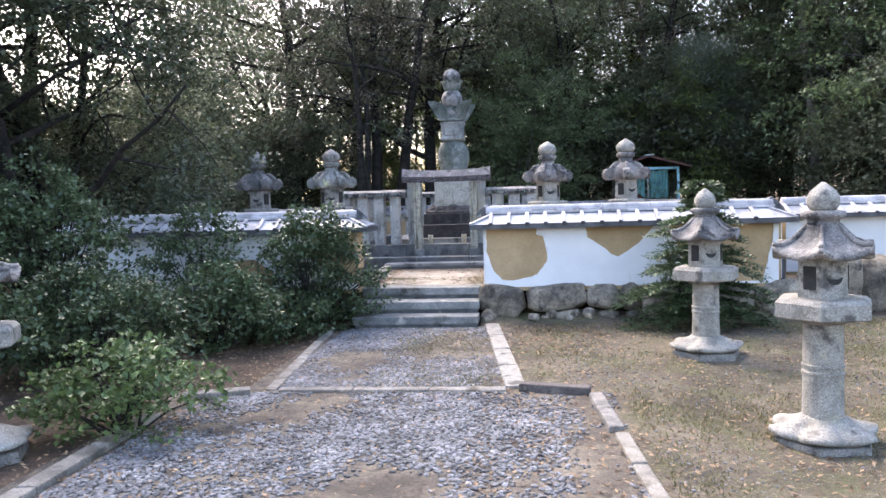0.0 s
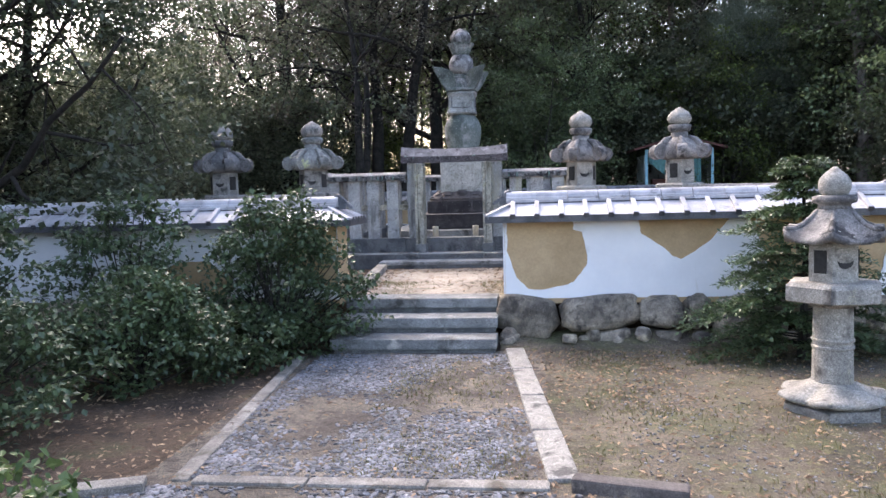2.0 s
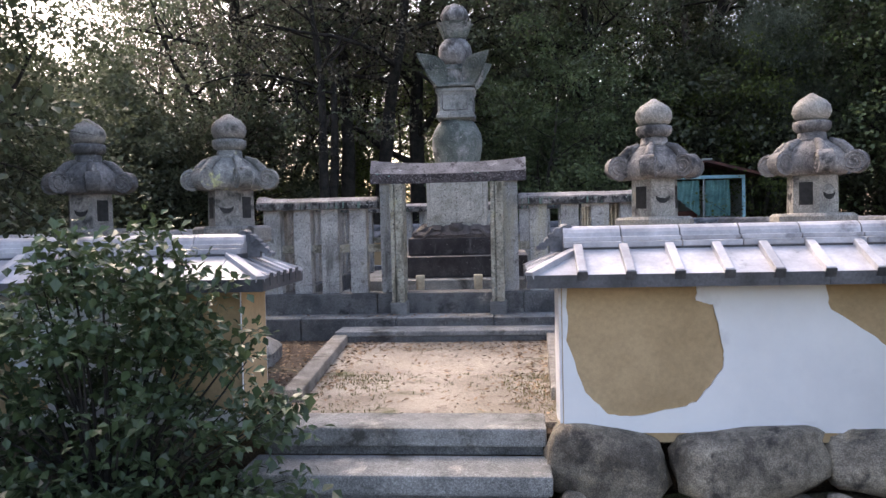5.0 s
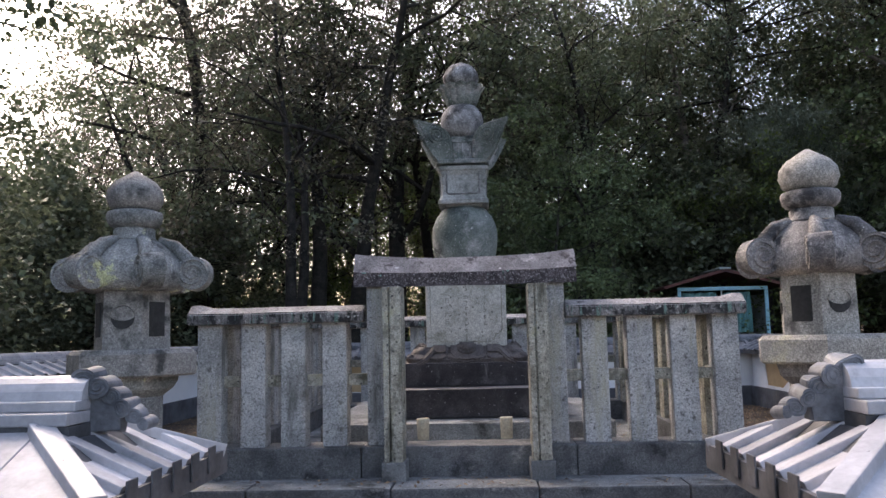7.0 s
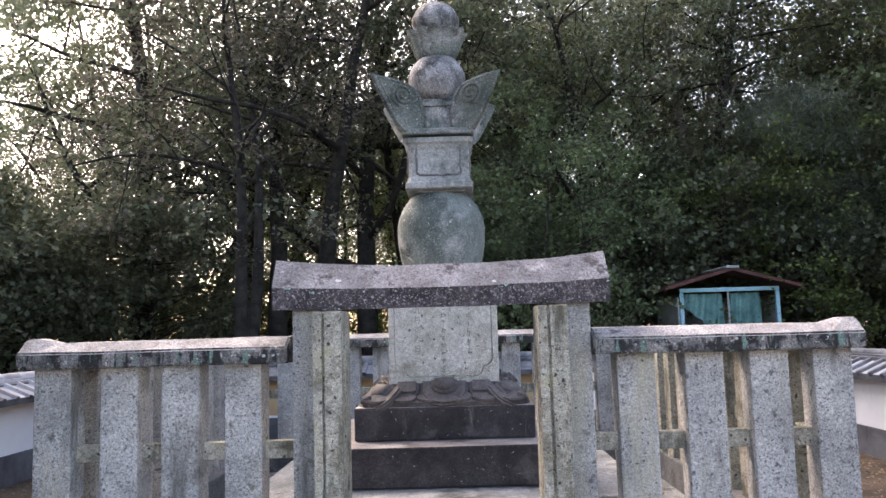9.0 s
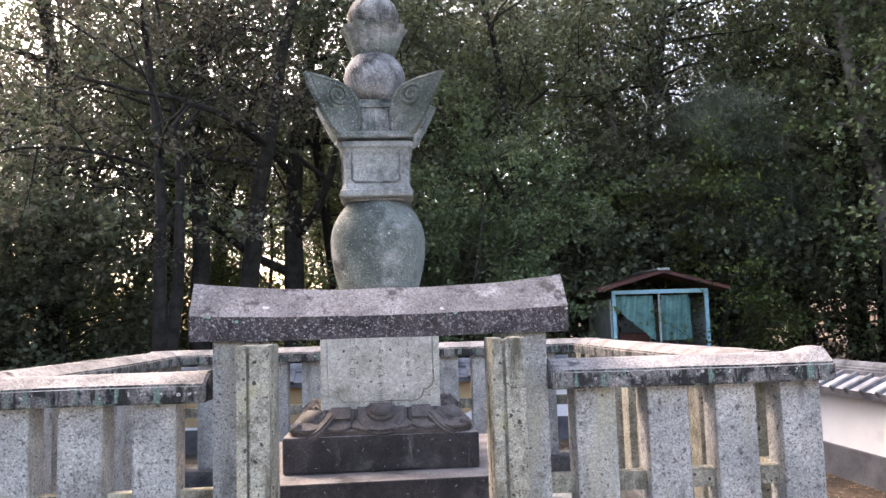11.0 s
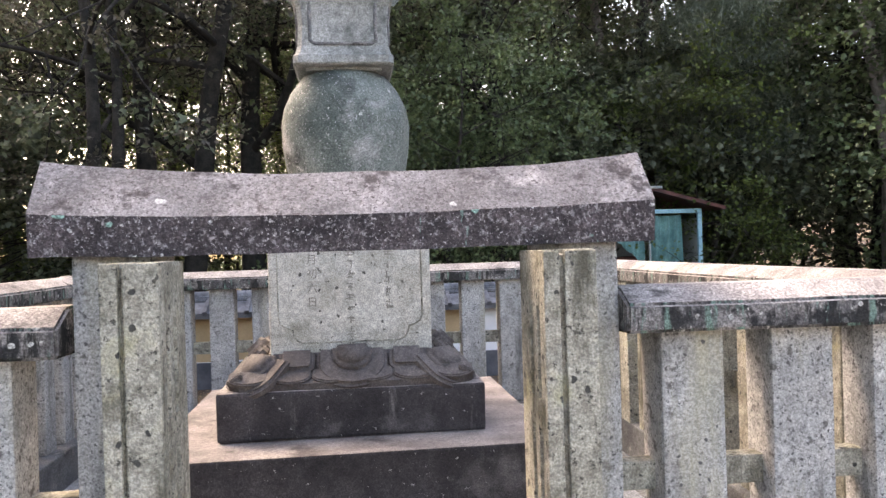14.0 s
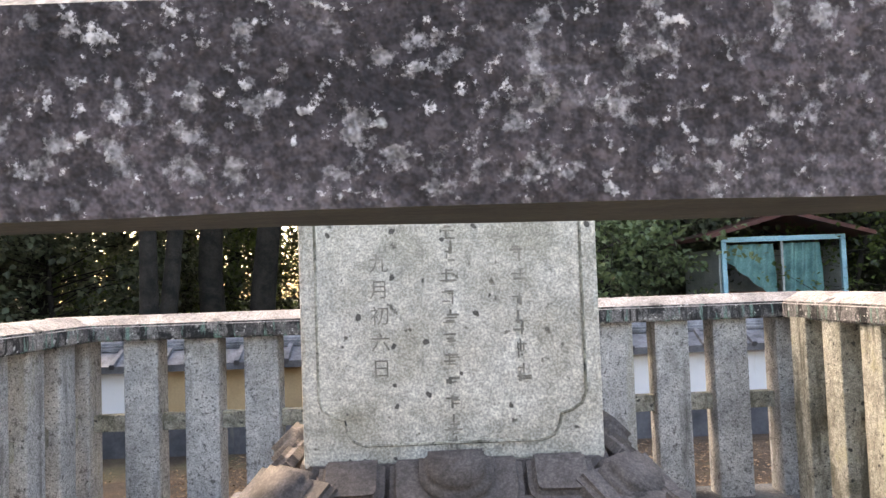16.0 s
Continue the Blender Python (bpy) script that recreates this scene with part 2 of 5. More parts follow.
BARK = surface("bark", (0.010, 0.009, 0.008), (0.036, 0.031, 0.027), 6.0, 40, 0.95, 0.9, 0.02)
BARK_PALE = surface("pale_bark", (0.10, 0.09, 0.08), (0.20, 0.18, 0.16), 6.0, 40, 0.95, 0.9, 0.02)
CUP = surface("cream_ceramic", (0.50, 0.45, 0.35), (0.66, 0.60, 0.48), 8.0, 60, 0.5, 0.1, 0.001, spots=[((0.22, 0.18, 0.12), 9, 0.6, 0.75)])
BLUE_PAINT = surface("pale_blue_paint", (0.22, 0.48, 0.60), (0.32, 0.58, 0.68), 5.0, 40, 0.5, 0.1, 0.001)
SHED_RED = surface("faded_red_metal", (0.06, 0.02, 0.018), (0.12, 0.04, 0.032), 3.0, 30, 0.7, 0.2, 0.002)
SHED_WALL = surface("grey_painted_board", (0.28, 0.31, 0.30), (0.42, 0.45, 0.44), 3.0, 40, 0.8, 0.2, 0.002)
TARP = surface("teal_tarp", (0.06, 0.17, 0.17), (0.15, 0.33, 0.32), 4.0, 50, 0.6, 0.2, 0.004)
INK = surface("worn_carving", (0.13, 0.122, 0.105), (0.25, 0.235, 0.20), 20.0, 60)


def leaf_material(name, dark, light, back=0.35, gloss=0.45):
    m = bpy.data.materials.new(name)
    m.use_nodes = True
    nt = m.node_tree
    b = nt.nodes["Principled BSDF"]
    geo = nt.nodes.new("ShaderNodeNewGeometry")
    info = nt.nodes.new("ShaderNodeObjectInfo")
    col = ramp(nt, geo.outputs["Random Per Island"], [(0, dark), (1, light)])
    big = ramp(nt, noise_fac(nt, geo.outputs["Position"], 0.6, 3), [(0.35, grey(0.3)), (0.65, grey(0.75))])
    col = mix(nt, 0.5, col, big, "OVERLAY")
    col = mix(nt, 0.3, col, ramp(nt, info.outputs["Random"], [(0, grey(0.25)), (1, grey(0.75))]), "OVERLAY")
    nt.links.new(col, b.inputs["Base Color"])
    b.inputs["Roughness"].default_value = gloss
    t = nt.nodes.new("ShaderNodeBsdfTranslucent")
    nt.links.new(mix(nt, 0.25, col, (0.17, 0.20, 0.12)), t.inputs["Color"])
    ms = node(nt, "ShaderNodeMixShader", Fac=back)
    nt.links.new(b.outputs[0], ms.inputs[1])
    nt.links.new(t.outputs[0], ms.inputs[2])
    nt.links.new(ms.outputs[0], nt.nodes["Material Output"].inputs["Surface"])
    return m


LEAF = leaf_material("evergreen_leaf", (0.048, 0.064, 0.041), (0.145, 0.172, 0.105), 0.45)
LEAF_DEEP = leaf_material("deep_green_leaf", (0.056, 0.075, 0.05), (0.165, 0.195, 0.125), 0.4)
LEAF_LIGHT = leaf_material("light_green_leaf", (0.06, 0.10, 0.025), (0.16, 0.22, 0.06), 0.45)
LEAF_BROWN = leaf_material("bronze_leaf", (0.05, 0.047, 0.038), (0.125, 0.11, 0.086), 0.42)
LEAF_SHRUB = leaf_material("glossy_shrub_leaf", (0.03, 0.056, 0.026), (0.10, 0.15, 0.068), 0.22, 0.33)
LEAF_LOW = leaf_material("fresh_shrub_leaf", (0.03, 0.06, 0.018), (0.12, 0.175, 0.06), 0.25, 0.35)
NEEDLE = leaf_material("conifer_needle", (0.045, 0.07, 0.045), (0.14, 0.175, 0.115), 0.3, 0.6)
HILL = surface("far_woodland", (0.018, 0.028, 0.014), (0.06, 0.08, 0.035), 0.5, 3.0, 0.95, 1.0, 0.6, spots=[((0.12, 0.13, 0.04), 0.35, 0.60, 0.72)])
LEAF_GREEN = leaf_material("fresh_green_leaf", (0.06, 0.1, 0.044), (0.18, 0.245, 0.115), 0.45)
LEAF_SHADE = leaf_material("dark_shade_leaf", (0.03, 0.046, 0.026), (0.09, 0.12, 0.065), 0.3)
NEEDLE_PALE = leaf_material("grey_green_needle", (0.07, 0.095, 0.07), (0.17, 0.205, 0.16), 0.35, 0.6)
LITTER = leaf_material("dry_leaf_litter", (0.07, 0.035, 0.02), (0.42, 0.29, 0.18), 0.15, 0.8)
GRASS = leaf_material("dry_grass", (0.10, 0.10, 0.042), (0.235, 0.20, 0.105), 0.3, 0.7)


# ---- builders ----
def mesh_of(name, bm, material, smooth=False):
    me = bpy.data.meshes.new(name)
    bm.to_mesh(me)
    bm.free()
    me.materials.append(material)
    if smooth:
        me.polygons.foreach_set("use_smooth", [True] * len(me.polygons))
    return me


def part(name, bm, material, parent=None, label="", smooth=False):
    ob = new(name, mesh_of(name, bm, material, smooth))
    ob.parent = parent
    if label:
        ob["label"] = label
    return ob


def piece(name, me, parent, m):
    ob = new(name, me)
    ob.parent = parent
    ob.matrix_basis = m
    return ob


def thing(name, m, label, category, group="", kind=""):
    ob = new(name)
    ob.empty_display_size = 0.2
    ob.matrix_basis = m
    return tagged(ob, label, category, group, kind)


def box(x0, x1, y0, y1, z0, z1, bevel=0.0, bm=None, taper=0.0):
    """A block; taper draws the top in on all sides."""
    bm = bm or bmesh.new()
    t = taper
    v = [bm.verts.new(c) for c in ((x0, y0, z0), (x1, y0, z0), (x1, y1, z0), (x0, y1, z0),
                                   (x0 + t, y0 + t, z1), (x1 - t, y0 + t, z1), (x1 - t, y1 - t, z1), (x0 + t, y1 - t, z1))]
    faces = [bm.faces.new([v[i] for i in f]) for f in ((3, 2, 1, 0), (4, 5, 6, 7), (0, 1, 5, 4), (1, 2, 6, 5), (2, 3, 7, 6), (3, 0, 4, 7))]
    if bevel:
        edges = list({e for f in faces for e in f.edges})
        bmesh.ops.bevel(bm, geom=edges, offset=bevel, segments=2, profile=0.6, affect="EDGES")
    return bm


def loft(sections, n=32, bm=None, turn=0.0):
    """Rings (z, half x, half y, power): power 2 is round, 12 nearly square."""
    bm = bm or bmesh.new()
    rings = []
    for z, rx, ry, p in sections:
        ring = []
        for i in range(n):
            a = 2 * math.pi * (i + 0.5) / n + turn
            c, s = math.cos(a), math.sin(a)
            r = (abs(c) ** p + abs(s) ** p) ** (-1 / p)
            ring.append(bm.verts.new((rx * r * c, ry * r * s, z)))
        rings.append(ring)
    for a, b in zip(rings, rings[1:]):
        for i in range(n):
            bm.faces.new((a[i], a[(i + 1) % n], b[(i + 1) % n], b[i]))
    bm.faces.new(rings[0][::-1])
    bm.faces.new(rings[-1])
    return bm


def round_loft(sections, n=32, bm=None):
    return loft([(z, r, r, 2) for z, r in sections], n, bm)


def square_loft(sections, n=40, power=14, bm=None):
    return loft([(z, r, r, power) for z, r in sections], n, bm)


def tube(points, radii, n=7, bm=None):
    """A tapered tube along a line of points."""
    bm = bm or bmesh.new()
    prev = None
    for i, (p, r) in enumerate(zip(points, radii)):
        d = (Vector(points[min(i + 1, len(points) - 1)]) - Vector(points[max(i - 1, 0)])).normalized()
        side = d.orthogonal().normalized() if prev is None else (keep - d * keep.dot(d)).normalized()
        keep = side
        up = d.cross(side)
        ring = [bm.verts.new(Vector(p) + r * (math.cos(a) * side + math.sin(a) * up)) for a in (2 * math.pi * k / n for k in range(n))]
        if prev:
            for k in range(n):
                bm.faces.new((prev[k], prev[(k + 1) % n], ring[(k + 1) % n], ring[k]))
        else:
            bm.faces.new(ring[::-1])
        prev = ring
    bm.faces.new(prev)
    return bm


def roughen(bm, amount, scale=3.0, seed=0.0):
    for v in bm.verts:
        v.co += Vector(noise.noise_vector(v.co * scale + Vector((seed, seed * 0.7, -seed)))) * amount
    return bm


def slab_from_outline(points, y0, y1):
    """An upright slab with this outline in x and z."""
    bm = bmesh.new()
    a = [bm.verts.new((x, y0, z)) for x, z in points]
    b = [bm.verts.new((x, y1, z)) for x, z in points]
    bm.faces.new(a)
    bm.faces.new(b[::-1])
    for i in range(len(a)):
        j = (i + 1) % len(a)
        bm.faces.new((a[j], a[i], b[i], b[j]))
    bmesh.ops.recalc_face_normals(bm, faces=bm.faces)
    return bm


def rock(sx, sy, sz, seed, detail=3):
    """A boulder with flattened, weathered faces."""
    bm = bmesh.new()
    bmesh.ops.create_icosphere(bm, subdivisions=detail, radius=1.0)
    rng = random.Random(int(seed * 1000))
    cuts = [(Vector((rng.gauss(0, 1), rng.gauss(0, 1), rng.gauss(0, 1))).normalized(), rng.uniform(0.86, 1.12)) for _ in range(9)]
    for v in bm.verts:
        q = Vector([math.copysign(abs(c) ** 0.5, c) for c in v.co])
        for d, reach in cuts:
            over = q.dot(d) - reach
            if over > 0:
                q -= d * over * 0.92
        q *= 0.98 + 0.10 * noise.noise(q * 1.6 + Vector((seed, 0, 0))) + 0.07 * noise.noise(q * 4.5 + Vector((0, seed, 0)))
        v.co = Vector((q.x * sx, q.y * sy, q.z * sz))
    return bm


def darken_sides(ob, material):
    """Upright faces take a second, darker material, such as the black lichen crust of rails and lintel."""
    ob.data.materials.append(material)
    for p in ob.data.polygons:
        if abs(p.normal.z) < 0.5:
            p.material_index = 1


def darken_under(ob, material):
    # shade below the stone is put into the colour of the downward faces
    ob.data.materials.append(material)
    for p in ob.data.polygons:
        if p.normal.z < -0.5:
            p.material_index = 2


# ---- ground ----
TERRACE = 0.40


def dip(x, y):
    """The lawn sinks a little beside the forecourt."""
    return -0.13 * min(1.0, max(0.0, (x - 0.8) / 0.9)) * min(1.0, max(0.0, (8.2 - y) / 2.6))


def rise(x, y):
    """The land climbs towards the north-east."""
    return min(1.0, max(0.0, (x + 3) / 8)) if y > 4 else 0.0


bm = bmesh.new()
R = 260
xs = sorted({-R, -60, -25, *[-12 + i for i in range(25)], 25, 60, R})
ys = sorted({-R, -60, -20, *[-8 + i for i in range(34)], 45, 90, R})
grid = {}
for i, x in enumerate(xs):
    for j, y in enumerate(ys):
        far = max(0.0, math.hypot(x + 1.4, y - 12) - 14)
        z = 0.03 * noise.noise((x * 0.5, y * 0.5, 0)) * (0 if -4 < x < 4 and y < 11 else 1) - 0.01 + min(far * 0.06, 6.0) * rise(x, y)
        grid[i, j] = bm.verts.new((x, y, z - (0.45 if 1 <= x <= 13 and -5 <= y <= 8 else 0)))
for i in range(len(xs) - 1):
    for j in range(len(ys) - 1):
        bm.faces.new((grid[i, j], grid[i + 1, j], grid[i + 1, j + 1], grid[i, j + 1]))
tagged(part("ground", bm, FOREST_FLOOR, smooth=True), "leaf-littered forest ground", "ground", kind="structure")
bm = bmesh.new()
cols = [[bm.verts.new((x, y, 0.004 + dip(x, y) + 0.008 * noise.noise((x * 1.7, y * 1.7, 4)))) for y in [-6.0 + 15.9 * j / 80 for j in range(81)]] for x in [0.5 + 13.5 * i / 70 for i in range(71)]]
for a, b in zip(cols, cols[1:]):
    for j in range(80):
        bm.faces.new((a[j], b[j], b[j + 1], a[j + 1]))
tagged(part("lawn", bm, EARTH, smooth=True), "dry patchy grass and bare earth", "ground", kind="structure")
bm = box(-2.9, 0.6, -6, 6.05, -0.2, 0.006)
forecourt = tagged(part("gravel_forecourt", bm, GRAVEL_BED), "grey pebble forecourt over earth", "ground", kind="structure")
bm = box(-2.35, -0.2, 6.05, 9.35, -0.2, 0.010)
tagged(part("gravel_path", bm, GRAVEL_BED), "grey pebble path over earth", "path", kind="structure")
bm = box(-0.35, 0.5, 6.05, 9.9, -0.2, 0.002)
tagged(part("verge", bm, EARTH), "dry earth verge beside the path", "ground", kind="structure")
bm = box(-6.3, 3.4, 9.98, 21, -0.2, TERRACE - 0.03)
tagged(part("terrace_ground", bm, FOREST_FLOOR), "raised terrace covered with brown leaf litter", "ground", kind="structure")
bm = box(-2.3, -0.5, 10.1, 12.95, 0.2, TERRACE)
tagged(part("terrace_path", bm, SAND), "pale sandy gravel path with weeds", "path", kind="structure")

# ---- steps and kerbs ----
for i in range(3):
    z, y0, x1 = 0.14 * (i + 1), 9.24 + 0.33 * i, -0.62 - 0.01 * i
    st = thing("step", pose(0, 0, 0), "grey weathered granite step before the terrace", "step", "steps to the terrace")
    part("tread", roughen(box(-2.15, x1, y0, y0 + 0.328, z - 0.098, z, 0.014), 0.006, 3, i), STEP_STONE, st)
    # the riser's dark colour paints in the shadow line beneath each tread
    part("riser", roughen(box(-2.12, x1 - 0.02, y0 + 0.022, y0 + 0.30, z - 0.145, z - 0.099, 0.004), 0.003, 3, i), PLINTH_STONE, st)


def kerb(points, w, h, label, n_each=0.7, stone=None):
    x0, y0, x1, y1 = points
    length = math.hypot(x1 - x0, y1 - y0)
    count = max(1, round(length / n_each))
    ang = math.degrees(math.atan2(y1 - y0, x1 - x0))
    top = thing("kerb", pose(x0, y0, h - 0.10, 0, 0, ang), label, "kerb", "stone kerbs")
    for k in range(count):
        a, b = k * length / count + 0.006, (k + 1) * length / count - 0.006
        bm = roughen(box(a, b, -w / 2, w / 2, -0.1, 0.10, 0.015), 0.008, 5, x0 + k)
        part("kerbstone", bm, stone or KERB_STONE, top)


kerb((-2.62, -2.0, -2.72, 5.3), 0.13, 0.05, "weathered stone kerb edging the pebble forecourt")
kerb((-2.75, 5.84, -2.25, 6.02), 0.12, 0.06, "sunken grey kerb stone in the leaf litter", 0.6)
kerb((-2.05, 6.12, -0.2, 6.12), 0.10, 0.03, "low kerb across the pebble path")
kerb((-0.10, 6.13, 0.45, 6.0), 0.11, 0.075, "dark worn kerb stone beside dry grass", 0.6, PETAL_STONE)
kerb((0.47, 5.9, 0.53, 5.0), 0.10, 0.05, "worn dark stone kerb edging the lawn", 0.45, DARK_LANTERN)
kerb((0.55, 4.95, 0.70, 2.6), 0.09, 0.03, "worn stone kerb edging the lawn", 0.6)
kerb((-0.13, 6.2, -0.47, 9.4), 0.17, 0.03, "pale flat stone strip along the path", 0.8, LANTERN_STONE)
kerb((-2.12, 6.1, -2.38, 9.1), 0.10, 0.025, "low kerb along the pebble path")
kerb((-2.15, 10.55, -2.36, 12.85), 0.13, 0.48, "stone kerb beside the terrace path", 1.2)
kerb((-0.52, 10.6, -0.45, 12.85), 0.13, 0.48, "stone kerb beside the terrace path", 1.2)
low_step = thing("platform_step", pose(0, 0, 0), "low stone step with a pale top before the fence", "step")
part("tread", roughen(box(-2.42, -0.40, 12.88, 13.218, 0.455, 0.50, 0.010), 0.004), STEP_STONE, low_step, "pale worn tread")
part("riser", roughen(box(-2.41, -0.41, 12.892, 13.21, 0.2, 0.454, 0.006), 0.004), PLINTH_STONE, low_step, "dark riser")
platform = thing("platform", pose(0, 0, 0), "stone-edged platform under the tomb fence", "platform")
part("platform_core", box(-3.72, 0.82, 13.5, 17.7, 0.1, 0.572), STEP_STONE, platform)
for k in range(5):
    x0 = -3.75 + 0.92 * k
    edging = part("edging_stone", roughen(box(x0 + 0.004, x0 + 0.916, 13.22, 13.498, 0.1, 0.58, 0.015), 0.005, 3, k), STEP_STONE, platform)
    darken_sides(edging, PLINTH_STONE)


# ---- stone fence ----
fence = thing("stone_fence", pose(0, 0, 0), "grey granite post-and-rail fence round the tomb", "fence")
POST_Z0, POST_Z1 = 0.77, 1.64


def plinth(x0, x1, y0, y1):
    part("plinth", roughen(box(x0, x1, y0, y1, 0.56, 0.775, 0.012), 0.005), PLINTH_STONE, fence, "dark stained granite plinth")


plinth(-3.42, -2.16, 13.63, 13.96)
plinth(-0.70, 0.52, 13.63, 13.96)
plinth(-2.158, -0.702, 13.65, 13.96)
plinth(-3.40, 0.50, 17.02, 17.36)
plinth(-3.42, -3.08, 13.963, 17.018)
plinth(0.18, 0.52, 13.963, 17.018)


def post(x, y, w=0.165, d=0.15, z1=POST_Z1, mat=GRANITE):
    part("post", roughen(box(x - w / 2, x + w / 2, y - d / 2, y + d / 2, POST_Z0, z1, 0.01), 0.004, 6, x + y), mat, fence)


for x in (-3.235, -2.925, -2.64, -2.35, -0.545, -0.235, 0.06, 0.345):
    post(x, 13.79, 0.175)
for x in (-3.235, -2.905, -2.615, -2.33, -2.05, -1.76, -1.47, -1.18, -0.90, -0.62, -0.35, -0.065, 0.24):
    post(x, 17.2)
for k in range(1, 12):
    post(-3.235, 13.79 + 0.284 * k)
    post(0.345 - 0.009 * k, 13.79 + 0.284 * k, mat=GRANITE_PALE)


def rail(x0, x1, y0, y1, along="x", raised=0):
    """A coping with a sloped top; raised: which end swells up."""
    bm = bmesh.new()
    length = (x1 - x0) if along == "x" else (y1 - y0)
    steps = [0, 0.05, 0.12, 0.3, 0.5, 0.7, 0.88, 0.95, 1]
    rings = []
    for s in steps:
        lift = 0.0
        if raised == -1 and s < 0.06:
            lift = 0.022
        if raised == 1 and s > 0.94:
            lift = 0.022
        if along == "x":
            c, w = x0 + s * length, (y1 - y0) / 2
            m = (y0 + y1) / 2
            prof = [(c, m - w, 1.625), (c, m - w, 1.70), (c, m - w * 0.35, 1.745 + lift), (c, m + w * 0.35, 1.745 + lift), (c, m + w, 1.70), (c, m + w, 1.625)]
        else:
            c, w = y0 + s * length, (x1 - x0) / 2
            m = (x0 + x1) / 2
            prof = [(m + w, c, 1.625), (m + w, c, 1.70), (m + w * 0.35, c, 1.745 + lift), (m - w * 0.35, c, 1.745 + lift), (m - w, c, 1.70), (m - w, c, 1.625)]
        rings.append([bm.verts.new(p) for p in prof])
    for a, b in zip(rings, rings[1:]):
        for i in range(6):
            bm.faces.new((a[i], b[i], b[(i + 1) % 6], a[(i + 1) % 6]))
    bm.faces.new(rings[0])
    bm.faces.new(rings[-1][::-1])
    bmesh.ops.recalc_face_normals(bm, faces=bm.faces)
    bmesh.ops.bevel(bm, geom=[e for e in bm.edges if e.calc_face_angle(0) > 0.3], offset=0.008, segments=2, affect="EDGES")
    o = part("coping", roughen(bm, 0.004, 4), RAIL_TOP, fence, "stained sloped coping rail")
    darken_sides(o, RAIL_STONE)


rail(-3.38, -2.135, 13.66, 13.92, "x", -1)
rail(-0.74, 0.48, 13.66, 13.92, "x", 1)
rail(-3.38, 0.42, 17.07, 17.33)
rail(-3.365, -3.105, 13.922, 17.068, "y")
rail(0.165, 0.425, 13.922, 17.068, "y")
for x0, x1, y in ((-3.235, -2.05, 13.81), (-0.80, 0.345, 13.81), (-3.235, 0.24, 17.21)):
    part("tie_rail", box(x0, x1, y - 0.03, y + 0.03, 1.185, 1.265, 0.006), GRANITE_PALE, fence)
for x in (-3.235, 0.30):
    part("tie_rail", box(x - 0.03, x + 0.03, 13.87, 17.15, 1.185, 1.265, 0.006), GRANITE_PALE, fence)

# ---- gate ----
gate = thing("stone_gate", pose(-1.43, 13.82, 0), "granite gateway with a heavy curved lintel", "gate")
for s in (-1, 1):
    part("gate_post", roughen(box(s * 0.59 - 0.10, s * 0.59 + 0.10, -0.10, 0.12, 0.772, 1.90, 0.01), 0.004, 5, s), GRANITE, gate)
    xc = s * 0.485
    core = part("door_leaf", roughen(box(xc - 0.022, xc + 0.022, -0.342, -0.104, 0.705, 1.84, 0.004), 0.002, 6, s), GRANITE_PALE, gate, "pale stone door leaf standing open")
    part("pivot_stone", box(xc - 0.08, xc + 0.08, -0.37, -0.145, 0.56, 0.70, 0.01), STEP_STONE, gate)
    cut = xc - 0.018
    for x0, x1 in ((xc - 0.062, cut - 0.006), (cut + 0.006, xc + 0.062)):
        part("front_board", roughen(box(x0, x1, -0.362, -0.343, 0.70, 1.85, 0.004), 0.003, 6, x0), GRANITE_PALE, core)
    for side in (-1, 1):
        xa, xb = sorted((xc + side * 0.0225, xc + side * 0.062))
        for y0, y1 in ((-0.3425, -0.305), (-0.275, -0.235), (-0.205, -0.104)):
            part("stile", roughen(box(xa, xb, y0, y1, 0.70, 1.85, 0.003), 0.002, 6, y0), GRANITE_PALE, core)
        for y0, y1 in ((-0.3048, -0.2752), (-0.2348, -0.2052)):
            for z0, z1 in ((0.70, 0.85), (1.13, 1.20), (1.43, 1.50), (1.72, 1.85)):
                part("cross_rail", box(xa, xb, y0, y1, z0, z1), GRANITE_PALE, core)
bm = bmesh.new()
rings = []
for k in range(25):
    u = -1 + k / 12
    x, lift = u * 0.775, 0.04 * abs(u) ** 2.6
    prof = [(-0.145, 1.862), (-0.15, 1.955), (-0.035, 2.068), (0.075, 2.068), (0.19, 1.957), (0.18, 1.88)]
    rings.append([bm.verts.new((x, y, z + lift * (1 if z > 2 else 0.45 if z > 1.9 else 0.12))) for y, z in prof])
for a, b in zip(rings, rings[1:]):
    for i in range(6):
        bm.faces.new((a[i], b[i], b[(i + 1) % 6], a[(i + 1) % 6]))
bm.faces.new(rings[0])
bm.faces.new(rings[-1][::-1])
bmesh.ops.recalc_face_normals(bm, faces=bm.faces)
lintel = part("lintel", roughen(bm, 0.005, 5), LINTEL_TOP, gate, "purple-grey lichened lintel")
# black crust whose colour also carries the side's shading against the sky-lit top
darken_sides(lintel, LINTEL_STONE)
darken_under(lintel, LINTEL_UNDER)
for i, x in enumerate((-1.76, -1.16)):
    cup = part("flower_vase", round_loft([(0, 0.042), (0.14, 0.046), (0.15, 0.046), (0.15, 0.038), (0.02, 0.036)], 20), CUP, None, smooth=True)
    cup.matrix_basis = pose(x, 14.0, 0.775)
    tagged(cup, "cream stone flower vase on the gate sill", "vase", "offering vases")

